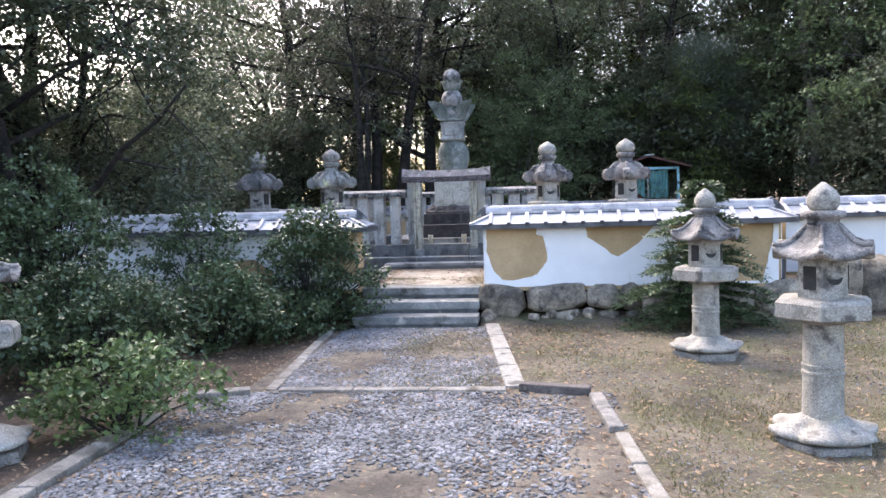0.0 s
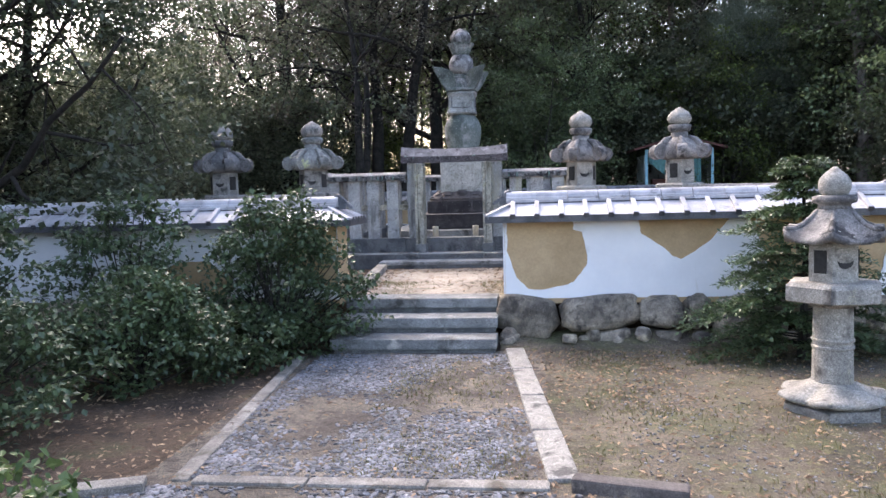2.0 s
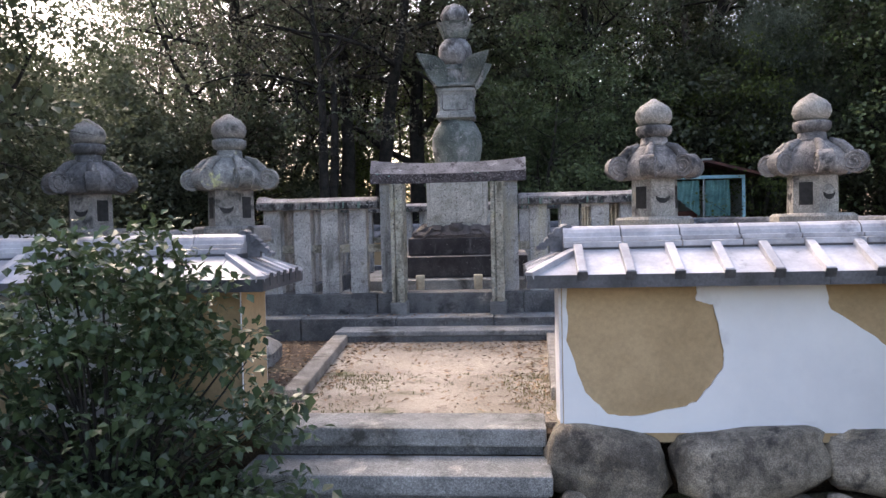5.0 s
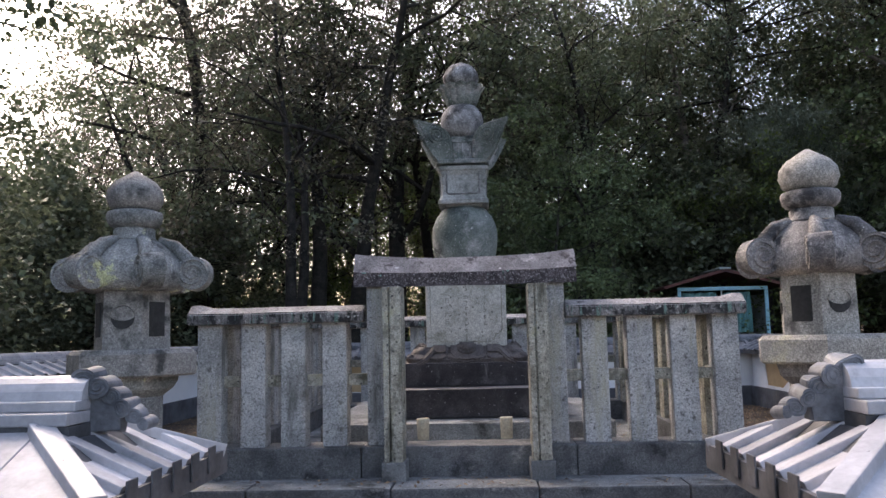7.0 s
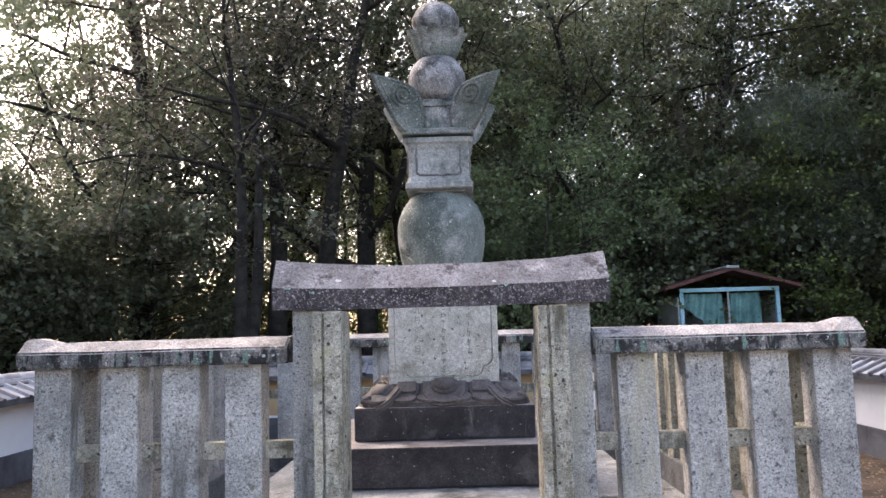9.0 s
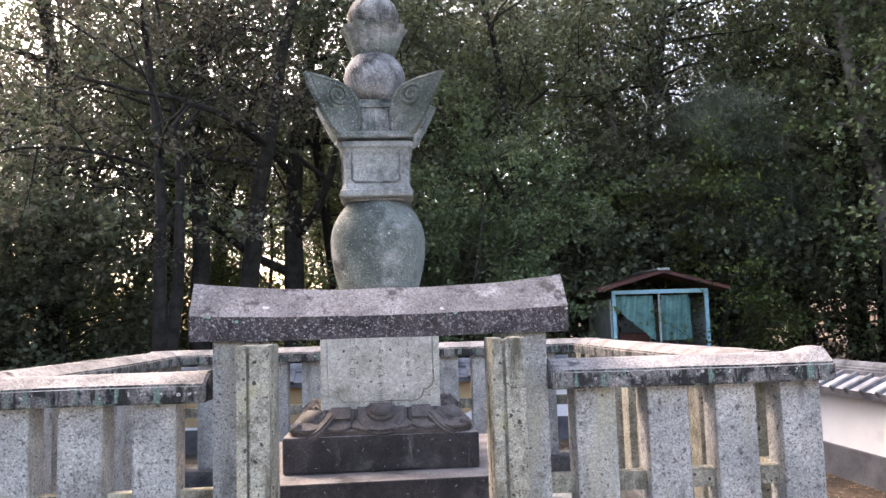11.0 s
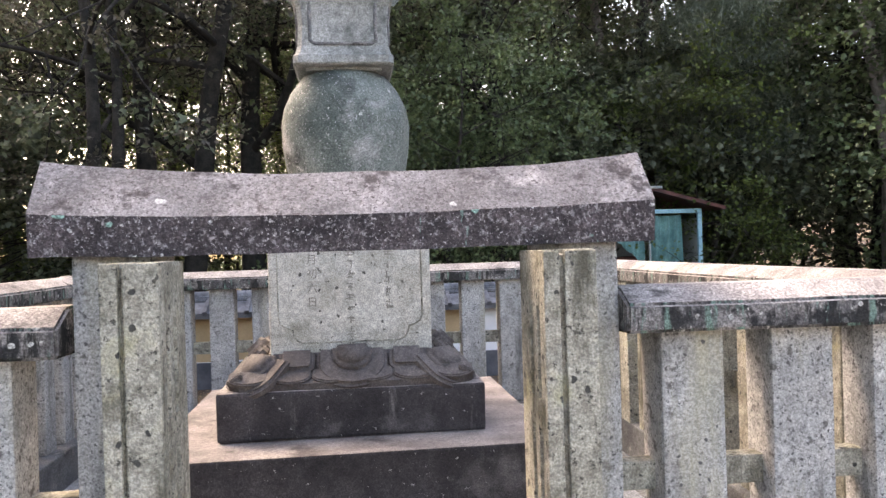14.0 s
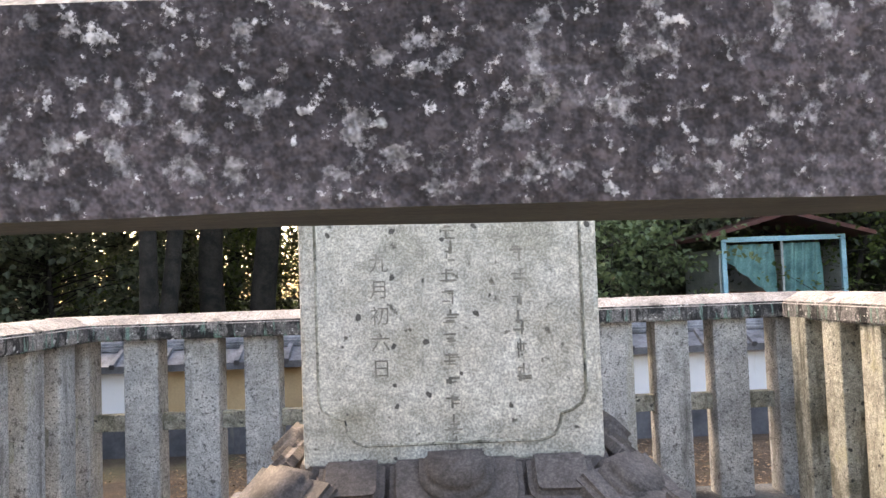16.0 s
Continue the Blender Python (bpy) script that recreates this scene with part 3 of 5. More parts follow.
# ---- tomb ----
CX, CY = -1.455, 15.55
tomb = thing("tomb_tower", pose(CX, CY, 0), "tall green-grey stone tomb tower on stepped base", "tomb")
part("tier", roughen(box(-1.15, 1.15, -1.10, 1.15, 0.582, 0.84, 0.012), 0.004), STEP_STONE, tomb)
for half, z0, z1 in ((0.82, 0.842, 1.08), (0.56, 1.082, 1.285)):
    tier = part("tier", roughen(box(-half, half, -half + 0.03, half, z0, z1, 0.012), 0.004), LEDGE_STONE, tomb, "stone tier with black sides and a paler top")
    darken_sides(tier, GRANITE_DARK)
lotus = part("lotus_base", roughen(loft([(1.283, 0.52, 0.52, 16), (1.31, 0.525, 0.525, 16), (1.322, 0.50, 0.50, 16), (1.36, 0.42, 0.42, 14), (1.40, 0.375, 0.375, 14), (1.42, 0.37, 0.37, 14)], 64), 0.004, 5), PETAL_STONE, tomb, "dark carved lotus petal base")


def tongue(w, length, thick, square=0.0):
    """A rounded tongue hanging down from y = 0, its edges bevelled; square keeps the end blunt."""
    n = 14
    pts = [(-w / 2, 0.0), (w / 2, 0.0)]
    for k in range(n + 1):
        a = math.pi * k / n
        c, q = math.cos(a), math.sin(a)
        p = 2 + 4 * square
        r = (abs(c) ** p + abs(q) ** p) ** (-1 / p)
        pts.append((w / 2 * c * r, -length * 0.45 - length * 0.55 * q * r))
    bm = slab_from_outline(pts, -thick, 0.012)
    bmesh.ops.bevel(bm, geom=[e for e in bm.edges if e.calc_face_angle(0) > 0.8], offset=min(thick * 0.38, 0.02), segments=3, affect="EDGES", clamp_overlap=True)
    return bm


for side in range(4):
    slope = pose(0, 0, 0, 0, 0, 90 * side) @ pose(0, -0.372, 1.415, -46, 0, 0)
    petal = part("petal", roughen(tongue(0.30, 0.205, 0.042), 0.003, 9, side), PETAL_STONE, lotus, smooth=False)
    petal.matrix_basis = slope
    part("petal_boss", roughen(tongue(0.165, 0.125, 0.078), 0.004, 9, side), PETAL_STONE, lotus, smooth=True).matrix_basis = slope
    for x in (-0.235, 0.235):
        part("petal_boss", roughen(tongue(0.15, 0.12, 0.048, 0.8), 0.003, 9, x), PETAL_STONE, lotus).matrix_basis = slope @ pose(x, 0, 0)
    for k in range(6):
        part("scallop", tongue(0.17, 0.085, 0.016), PETAL_STONE, lotus).matrix_basis = pose(0, 0, 0, 0, 0, 90 * side) @ pose(-0.43 + 0.172 * k, -0.455, 1.352, -58, 0, 0)
    corner = pose(0, 0, 0, 0, 0, 90 * side + 45) @ pose(0, -0.495, 1.385, -52, 0, 0)
    part("corner_petal", roughen(tongue(0.29, 0.235, 0.036), 0.004, 9, side), PETAL_STONE, lotus).matrix_basis = corner
    part("corner_boss", roughen(tongue(0.165, 0.15, 0.066), 0.005, 9, side), PETAL_STONE, lotus, smooth=True).matrix_basis = corner
tablet = part("inscribed_block", roughen(box(-0.355, 0.355, -0.355, 0.355, 1.41, 2.12, 0.012), 0.003), TABLET_STONE, tomb, "pale inscribed stone block")
edge = [(-0.315, 2.08), (-0.315, 1.57), (-0.305, 1.545), (-0.28, 1.528), (-0.255, 1.522), (-0.25, 1.495), (-0.235, 1.472), (-0.21, 1.462)]
edge = edge + [(-x, z) for x, z in edge[::-1]]
part("border_line", tube([(x, -0.356, z) for x, z in edge], [0.004] * len(edge), 5), GRANITE_PALE, tablet)


def lettering(text, size, x, z, y, parent, material):
    """One carved character of the built-in font, as a thin mesh on the stone's face."""
    cu = bpy.data.curves.new("carved_character", "FONT")
    cu.body, cu.size, cu.extrude, cu.align_x, cu.align_y = text, size, 0.0012, "CENTER", "CENTER"
    ob = new("carved_character", cu)
    me = bpy.data.meshes.new_from_object(ob.evaluated_get(bpy.context.evaluated_depsgraph_get()))
    bpy.data.objects.remove(ob)
    bpy.data.curves.remove(cu)
    me.materials.clear()
    me.materials.append(material)
    o = new("carved_character", me)
    o.parent = parent
    o.matrix_basis = pose(x, y, z, 90, 0, 0)


for k, ch in enumerate("九月初六日"):
    lettering(ch, 0.048, -0.165, 1.885 - k * 0.062, -0.3565, tablet, INK)
random.seed(31)
for x, z_top, count, size in ((0.0, 1.955, 11, 0.046), (0.165, 1.91, 6, 0.044)):
    for k in range(count):
        bm = bmesh.new()
        z = z_top - k * (size + 0.004 if count > 8 else 0.058)
        for _ in range(5):
            if random.random() < 0.55:
                w, h = random.uniform(0.012, 0.034), random.uniform(0.003, 0.006)
            else:
                w, h = random.uniform(0.003, 0.006), random.uniform(0.012, 0.032)
            cx, cz = x + random.uniform(-0.008, 0.008), z + random.uniform(-0.016, 0.016)
            d = random.uniform(0, 0.0008)
            box(cx - w / 2, cx + w / 2, -0.3575 - d, -0.354, cz - h / 2, cz + h / 2, 0, bm)
        part("carved_mark", bm, INK, tablet)
part("body", round_loft([(2.12, 0.255), (2.16, 0.262), (2.26, 0.288), (2.36, 0.303), (2.46, 0.307), (2.54, 0.293), (2.61, 0.262), (2.66, 0.226), (2.69, 0.20), (2.70, 0.18)], 48), GREEN_STONE, tomb, "pot-shaped green-grey stone body", smooth=True)
part("neck_block", square_loft([(2.698, 0.175), (2.712, 0.175), (2.714, 0.222), (2.722, 0.232), (2.756, 0.232), (2.766, 0.222), (2.80, 0.211), (2.90, 0.206), (2.985, 0.212), (3.02, 0.224), (3.034, 0.236), (3.064, 0.238), (3.068, 0.228), (3.069, 0.175)], 56, 16), NECK_STONE, tomb)
for k in range(4):
    rim = [(0.15 * math.copysign(min(1, abs(math.cos(a)) * 1.25) ** 0.6, math.cos(a)), -0.211, 2.915 + 0.105 * math.copysign(min(1, abs(math.sin(a)) * 1.25) ** 0.6, math.sin(a))) for a in [2 * math.pi * j / 40 for j in range(41)]]
    part("panel_rim", tube(rim, [0.008] * 41, 6), MOSSY_DARK, tomb).matrix_basis = pose(0, 0, 0, 0, 0, 90 * k)
part("upper_block", square_loft([(3.069, 0.175), (3.085, 0.175), (3.087, 0.238), (3.095, 0.246), (3.122, 0.246), (3.13, 0.236), (3.133, 0.172), (3.15, 0.162), (3.30, 0.158), (3.304, 0.174), (3.332, 0.174), (3.335, 0.12), (3.372, 0.118)], 48, 14), GREEN_STONE, tomb)
for side in range(4):
    for k in range(5):
        part("flute", tube([(-0.08 + 0.04 * k, -0.161, 3.15), (-0.08 + 0.04 * k, -0.159, 3.298)], [0.010, 0.010], 6), GREEN_STONE, tomb).matrix_basis = pose(0, 0, 0, 0, 0, 90 * side)


def wing():
    """A corner ornament: two carved flaps that meet in a fin on the diagonal."""
    outline = [(0.225, 0), (0.135, 0), (0.108, 0.035), (0.092, 0.10), (0.088, 0.18), (0.098, 0.26), (0.118, 0.32), (0.15, 0.362), (0.19, 0.388), (0.24, 0.405), (0.31, 0.422), (0.415, 0.43), (0.405, 0.38), (0.37, 0.29), (0.325, 0.18), (0.27, 0.06)]
    outline = [(x, z * 0.80) for x, z in outline]
    bm = bmesh.new()
    for flip, half in ((False, 0.026), (True, 0.021)):
        flap = slab_from_outline(outline, -half, half)
        bmesh.ops.triangulate(flap, faces=flap.faces)
        bmesh.ops.subdivide_edges(flap, edges=flap.edges, cuts=2)
        hub_x, hub_z = 0.225, 0.228
        spiral = [(hub_x + 0.074 * (1 - k / 44) * math.cos(k * 0.36 - 1.2), -half - 0.006, hub_z + 0.074 * (1 - k / 44) * math.sin(k * 0.36 - 1.2)) for k in range(40)]
        tube(spiral, [0.013] * 40, 6, flap)
        rim = [(0.108, -half - 0.001, 0.04), (0.104, -half - 0.001, 0.144), (0.125, -half - 0.001, 0.232), (0.17, -half - 0.001, 0.292), (0.24, -half - 0.001, 0.314), (0.385, -half - 0.001, 0.332)]
        tube(rim, [0.008] * 6, 5, flap)
        for v in flap.verts:
            s, off = v.co.x, v.co.y
            reach = 0.16 + 0.6 * s - 0.06 * (1 - v.co.z / 0.344)
            v.co = Vector((s, -reach + off, v.co.z)) if not flip else Vector((reach - off, -s, v.co.z))
        me = bpy.data.meshes.new("flap")
        flap.to_mesh(me)
        flap.free()
        bm.from_mesh(me)
        bpy.data.meshes.remove(me)
    bmesh.ops.recalc_face_normals(bm, faces=bm.faces)
    return bm


for a in (0, 90, 180, 270):
    w = part("corner_wing", wing(), GREEN_STONE, tomb, "upswept carved corner wing")
    w.matrix_basis = pose(0, 0, 3.115, 0, 0, a)
part("lower_globe", round_loft([(3.368, 0.12), (3.385, 0.145), (3.42, 0.178), (3.48, 0.20), (3.54, 0.205), (3.60, 0.192), (3.65, 0.16), (3.685, 0.125)], 40), GLOBE_STONE, tomb, "black-mottled grey stone globe", smooth=True)
bm = bmesh.new()
n, rings = 72, []
for z, r, wave in ((3.672, 0.118, 0), (3.682, 0.128, 0.002), (3.70, 0.142, 0.006), (3.76, 0.166, 0.012), (3.82, 0.188, 0.022), (3.85, 0.212, 0.026), (3.868, 0.218, 0.026), (3.872, 0.20, 0.012), (3.862, 0.10, 0)):
    rings.append([bm.verts.new(((r + wave * (abs(math.cos(6 * a)) - 0.6)) * math.cos(a), (r + wave * (abs(math.cos(6 * a)) - 0.6)) * math.sin(a), z + 0.5 * wave * (abs(math.cos(6 * a)) - 0.5) * (z > 3.8))) for a in (2 * math.pi * i / n for i in range(n))])
for a, b in zip(rings, rings[1:]):
    for i in range(n):
        bm.faces.new((a[i], a[(i + 1) % n], b[(i + 1) % n], b[i]))
bm.faces.new(rings[0][::-1])
bm.faces.new(rings[-1])
part("lotus_cup", bm, GREEN_STONE, tomb, "lotus cup with scalloped petals")
part("upper_globe", round_loft([(3.866, 0.09), (3.88, 0.125), (3.905, 0.155), (3.945, 0.172), (3.985, 0.17), (4.04, 0.144), (4.08, 0.108), (4.10, 0.062), (4.115, 0.03), (4.128, 0.006)], 40), GLOBE_STONE, tomb, "grey stone jewel with a small point", smooth=True)


# ---- lanterns ----
def volute(r, w):
    """A flat scroll with a raised spiral rim, lying in x and z."""
    bm = bmesh.new()
    bmesh.ops.create_cone(bm, cap_ends=True, segments=24, radius1=r, radius2=r * 0.94, depth=w, matrix=Matrix.Rotation(radians(90), 4, "X"))
    pts = []
    for k in range(40):
        a = k * 0.36
        q = r * 0.86 * (1 - k / 46)
        pts.append((q * math.cos(a), -w * 0.52, q * math.sin(a)))
    tube(pts, [r * 0.08] * 40, 5, bm)
    pts = [(x, w * 0.52, z) for x, y, z in pts]
    return tube(pts, [r * 0.08] * 40, 5, bm)


def hex_loft(sections, n=36, bm=None):
    """Six-sided rings (z, corner radius, sharpness 0..1, corner lift); two corners lie on the x axis."""
    bm = bm or bmesh.new()
    rings = []
    for z, r, sharp, lift in sections:
        ring = []
        for i in range(n):
            a = 2 * math.pi * i / n
            u = (a % (math.pi / 3)) - math.pi / 6
            f = (1 - sharp) * 0.93 + sharp * math.cos(math.pi / 6) / math.cos(u)
            ring.append(bm.verts.new((r * f * math.cos(a), r * f * math.sin(a), z + lift * (abs(u) / (math.pi / 6)) ** 3)))
        rings.append(ring)
    for a, b in zip(rings, rings[1:]):
        for i in range(n):
            bm.faces.new((a[i], a[(i + 1) % n], b[(i + 1) % n], b[i]))
    bm.faces.new(rings[0][::-1])
    bm.faces.new(rings[-1])
    return bm


def jewel(z, s=1.0):
    return round_loft([(z, 0.085 * s), (z + 0.02 * s, 0.11 * s), (z + 0.06 * s, 0.125 * s), (z + 0.10 * s, 0.118 * s), (z + 0.135 * s, 0.09 * s), (z + 0.16 * s, 0.05 * s), (z + 0.185 * s, 0.012 * s)], 28)


def firebox(z0, z1, r, holder, mat):
    """A six-sided chamber; black slabs on its faces stand for the shade in crescents and slits."""
    h, flat = z1 - z0, r * 0.866
    body = part("firebox", hex_loft([(z0, r, 1, 0), (z0 + 0.002, r, 1, 0), (z1 - 0.002, r * 0.98, 1, 0), (z1, r * 0.98, 1, 0)], 36), mat, holder)
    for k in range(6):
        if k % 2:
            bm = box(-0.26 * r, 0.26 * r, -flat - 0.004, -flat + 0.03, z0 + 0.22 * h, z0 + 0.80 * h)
            o = part("opening", bm, OPENING_SHADE, body, "black slab for the shade in a rectangular opening")
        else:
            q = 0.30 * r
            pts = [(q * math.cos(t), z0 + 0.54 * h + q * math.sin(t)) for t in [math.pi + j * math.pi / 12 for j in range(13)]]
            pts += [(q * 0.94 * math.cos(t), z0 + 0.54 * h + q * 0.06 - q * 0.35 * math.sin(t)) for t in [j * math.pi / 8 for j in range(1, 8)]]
            o = part("opening", slab_from_outline(pts, -flat - 0.004, -flat + 0.03), OPENING_SHADE, body, "black slab for the shade in a crescent opening")
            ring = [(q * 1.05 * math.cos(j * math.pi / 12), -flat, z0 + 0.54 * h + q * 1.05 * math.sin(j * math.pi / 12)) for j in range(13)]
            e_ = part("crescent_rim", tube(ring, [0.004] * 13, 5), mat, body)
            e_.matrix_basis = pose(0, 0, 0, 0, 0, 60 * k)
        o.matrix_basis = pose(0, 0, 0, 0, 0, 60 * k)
    return body


# black that paints the shade of a hollow onto the solid firebox
OPENING_SHADE = surface("black_opening_shade", (0.012, 0.012, 0.012), (0.03, 0.03, 0.03), 5, 40)


def scroll_lantern(x, y, turn, label, mat_roof, stone):
    """Lantern of the inner court: scroll-eared round roof, tall finial."""
    t = thing("stone_lantern", pose(x, y, TERRACE - 0.03, 0, 0, turn), label, "stone lantern", "lanterns of the inner court")
    part("base", square_loft([(0, 0.34), (0.10, 0.34), (0.14, 0.30), (0.2, 0.20)], 32, 8), stone, t)
    part("shaft", round_loft([(0.18, 0.16), (0.50, 0.15), (0.92, 0.15)], 28), stone, t, smooth=True)
    part("underside", hex_loft([(0.88, 0.16, 0, 0), (0.92, 0.21, 0.5, 0), (0.955, 0.225, 1, 0), (0.98, 0.23, 1, 0)], 36), mat_roof, t)
    part("platform", hex_loft([(0.98, 0.30, 1, 0), (0.99, 0.315, 1, 0), (1.09, 0.315, 1, 0), (1.11, 0.29, 1, 0), (1.112, 0.19, 1, 0)], 36), stone, t)
    firebox(1.11, 1.40, 0.185, t, stone)
    part("roof", roughen(hex_loft([(1.395, 0.20, 1, 0), (1.405, 0.245, 0.8, 0), (1.44, 0.27, 0.7, 0.01), (1.50, 0.27, 0.6, 0.01), (1.55, 0.245, 0.5, 0.01), (1.60, 0.20, 0.4, 0), (1.645, 0.14, 0.2, 0), (1.665, 0.10, 0, 0)], 48), 0.008, 9, x), mat_roof, t, smooth=True)
    for k in range(6):
        part("roof_rib", tube([(0.12, 0, 1.655), (0.20, 0, 1.625), (0.25, 0, 1.57), (0.285, 0, 1.51)], [0.022, 0.032, 0.038, 0.042], 8), mat_roof, t, smooth=True).matrix_basis = pose(0, 0, 0, 0, 0, 60 * k)
        v = part("scroll_ear", volute(0.088, 0.10), mat_roof, t)
        v.matrix_basis = pose(0, 0, 0, 0, 0, 60 * k) @ pose(0.298, 0, 1.485)
    part("collar", round_loft([(1.655, 0.115), (1.665, 0.102), (1.71, 0.10), (1.72, 0.092)], 28), mat_roof, t, smooth=True)
    part("lotus_cup", round_loft([(1.715, 0.088), (1.728, 0.115), (1.745, 0.13), (1.78, 0.137), (1.80, 0.13), (1.808, 0.105), (1.81, 0.08)], 32), mat_roof, t, smooth=True)
    part("jewel", jewel(1.805, 1.12), stone, t, smooth=True)
    return t


scroll_lantern(0.30, 12.1, 12, "tall grey stone lantern with scroll-eared roof", ROOF_STONE, LANTERN_STONE)
scroll_lantern(1.47, 12.1, 25, "weathered grey stone lantern with pale jewel finial", ROOF_STONE, LANTERN_STONE)
scroll_lantern(-3.06, 12.1, 8, "grey stone lantern with yellow lichen on its roof", MOSSY_STONE, DARK_LANTERN)
scroll_lantern(-4.25, 12.1, 3, "dark grey stone lantern with scroll-eared roof", MOSSY_DARK, DARK_LANTERN)


def garden_lantern(x, y, turn, label, sunk=0.0):
    """Lantern of the lawn: lotus foot, banded round shaft, six-sided roof with upturned corners; sunk is the height of its foot."""
    t = thing("stone_lantern", pose(x, y, sunk, 0, 0, turn), label, "stone lantern", "lanterns along the path")
    part("footing", roughen(hex_loft([(-0.06, 0.33, 1, 0), (0.055, 0.32, 1, 0), (0.06, 0.31, 1, 0)], 36), 0.006, 6, x), DARK_LANTERN, t)
    bm = bmesh.new()
    n, rings = 60, []
    for z, r, wave in ((0.058, 0.27, 0.05), (0.075, 0.31, 0.085), (0.10, 0.30, 0.08), (0.115, 0.25, 0.06), (0.15, 0.19, 0.035), (0.18, 0.15, 0.012), (0.20, 0.13, 0)):
        ring = []
        for i in range(n):
            a = 2 * math.pi * i / n
            bump = abs(math.cos(3 * a))
            q = r + wave * bump - wave * 0.5
            ring.append(bm.verts.new((q * math.cos(a), q * math.sin(a), z + 0.35 * wave * bump)))
        rings.append(ring)
    for a, b in zip(rings, rings[1:]):
        for i in range(n):
            bm.faces.new((a[i], a[(i + 1) % n], b[(i + 1) % n], b[i]))
    bm.faces.new(rings[-1])
    bm.faces.new(rings[0][::-1])
    part("lotus_foot", roughen(bm, 0.010, 11, x), LANTERN_STONE, t, "pale lotus petal foot", smooth=True)
    h = -sunk
    mid = 0.5 * (0.17 + h + 0.70)
    part("shaft", round_loft([(0.17, 0.128), (mid - 0.035, 0.122), (mid - 0.03, 0.130), (mid - 0.016, 0.130), (mid - 0.012, 0.122), (mid + 0.012, 0.122), (mid + 0.016, 0.130), (mid + 0.03, 0.130), (mid + 0.035, 0.122), (h + 0.69, 0.12)], 36), LANTERN_STONE, t)
    part("underside", hex_loft([(h + 0.66, 0.135, 0, 0), (h + 0.69, 0.20, 0.6, 0), (h + 0.70, 0.25, 1, 0)], 36), ROOF_STONE, t)
    part("platform", roughen(hex_loft([(h + 0.70, 0.30, 1, 0), (h + 0.71, 0.315, 1, 0), (h + 0.80, 0.315, 1, 0), (h + 0.825, 0.285, 1, 0), (h + 0.83, 0.20, 1, 0)], 36), 0.005, 8, x), LANTERN_STONE, t)
    firebox(h + 0.828, h + 1.085, 0.165, t, LANTERN_STONE)
    part("roof", roughen(hex_loft([(h + 1.085, 0.15, 1, 0), (h + 1.075, 0.30, 1, 0.03), (h + 1.08, 0.335, 1, 0.055), (h + 1.105, 0.337, 1, 0.062), (h + 1.14, 0.27, 1, 0.03), (h + 1.18, 0.21, 1, 0.012), (h + 1.23, 0.158, 0.9, 0), (h + 1.28, 0.122, 0.6, 0), (h + 1.305, 0.105, 0.3, 0)], 72), 0.009, 9, x), ROOF_STONE, t, "dark weathered roof with pale worn edges", smooth=True)
    for k in range(6):
        part("roof_rib", tube([(0.11, 0, h + 1.29), (0.15, 0, h + 1.245), (0.205, 0, h + 1.195), (0.265, 0, h + 1.17), (0.325, 0, h + 1.175)], [0.012, 0.016, 0.018, 0.02, 0.014], 8), ROOF_STONE, t, smooth=True).matrix_basis = pose(0, 0, 0, 0, 0, 60 * k)
    part("collar", round_loft([(h + 1.295, 0.105), (h + 1.31, 0.095), (h + 1.325, 0.10), (h + 1.335, 0.128), (h + 1.355, 0.135), (h + 1.375, 0.13), (h + 1.382, 0.10), (h + 1.384, 0.08)], 32), ROOF_STONE, t, smooth=True)
    part("jewel", round_loft([(h + 1.38, 0.072), (h + 1.40, 0.088), (h + 1.43, 0.098), (h + 1.47, 0.096), (h + 1.505, 0.078), (h + 1.535, 0.045), (h + 1.565, 0.008)], 32), LANTERN_STONE, t, smooth=True)
    return t


garden_lantern(1.66, 7.66, 8, "weathered grey stone lantern standing on dry grass", -0.03)
garden_lantern(1.87, 5.25, 8, "weathered stone lantern with cracked roof on dry grass", -0.14)
garden_lantern(-3.44, 4.42, -5, "weathered grey stone lantern behind shrubs")


# ---- plaster walls with tiled roofs ----
def layer_with_holes(x0, x1, z0, z1, holes, y, thick):
    """A thin coat over a wall's face, with patches fallen away."""
    bm = bmesh.new()
    loops = [[(x0, z0), (x1, z0), (x1, z1), (x0, z1)]] + holes
    edges = []
    for loop in loops:
        pts = []
        for i, (x, z) in enumerate(loop):
            nx, nz = loop[(i + 1) % len(loop)]
            k = 1 if loop is loops[0] else 5
            for j in range(k):
                u = j / k
                px, pz = x + (nx - x) * u, z + (nz - z) * u
                if k > 1 and j:
                    px += 0.012 * noise.noise((px * 30, pz * 30, 1))
                    pz += 0.012 * noise.noise((px * 30, pz * 30, 7))
                pts.append((min(max(px, x0 + 0.004), x1 - 0.004) if k > 1 else px, min(max(pz, z0 + 0.004), z1 - 0.004) if k > 1 else pz))
        vs = [bm.verts.new((px, y, pz)) for px, pz in pts]
        edges += [bm.edges.new((vs[i], vs[(i + 1) % len(vs)])) for i in range(len(vs))]
    bmesh.ops.triangle_fill(bm, use_beauty=True, edges=edges)
    faces = list(bm.faces)
    ret = bmesh.ops.extrude_face_region(bm, geom=faces)
    for v in [g for g in ret["geom"] if isinstance(g, bmesh.types.BMVert)]:
        v.co.y += thick
    bmesh.ops.recalc_face_normals(bm, faces=bm.faces)
    return bm


def rib_mesh():
    return mesh_of("rib_tile", box(-0.022, 0.022, -0.288, 0.0, -0.005, 0.03, 0.005), TILE)


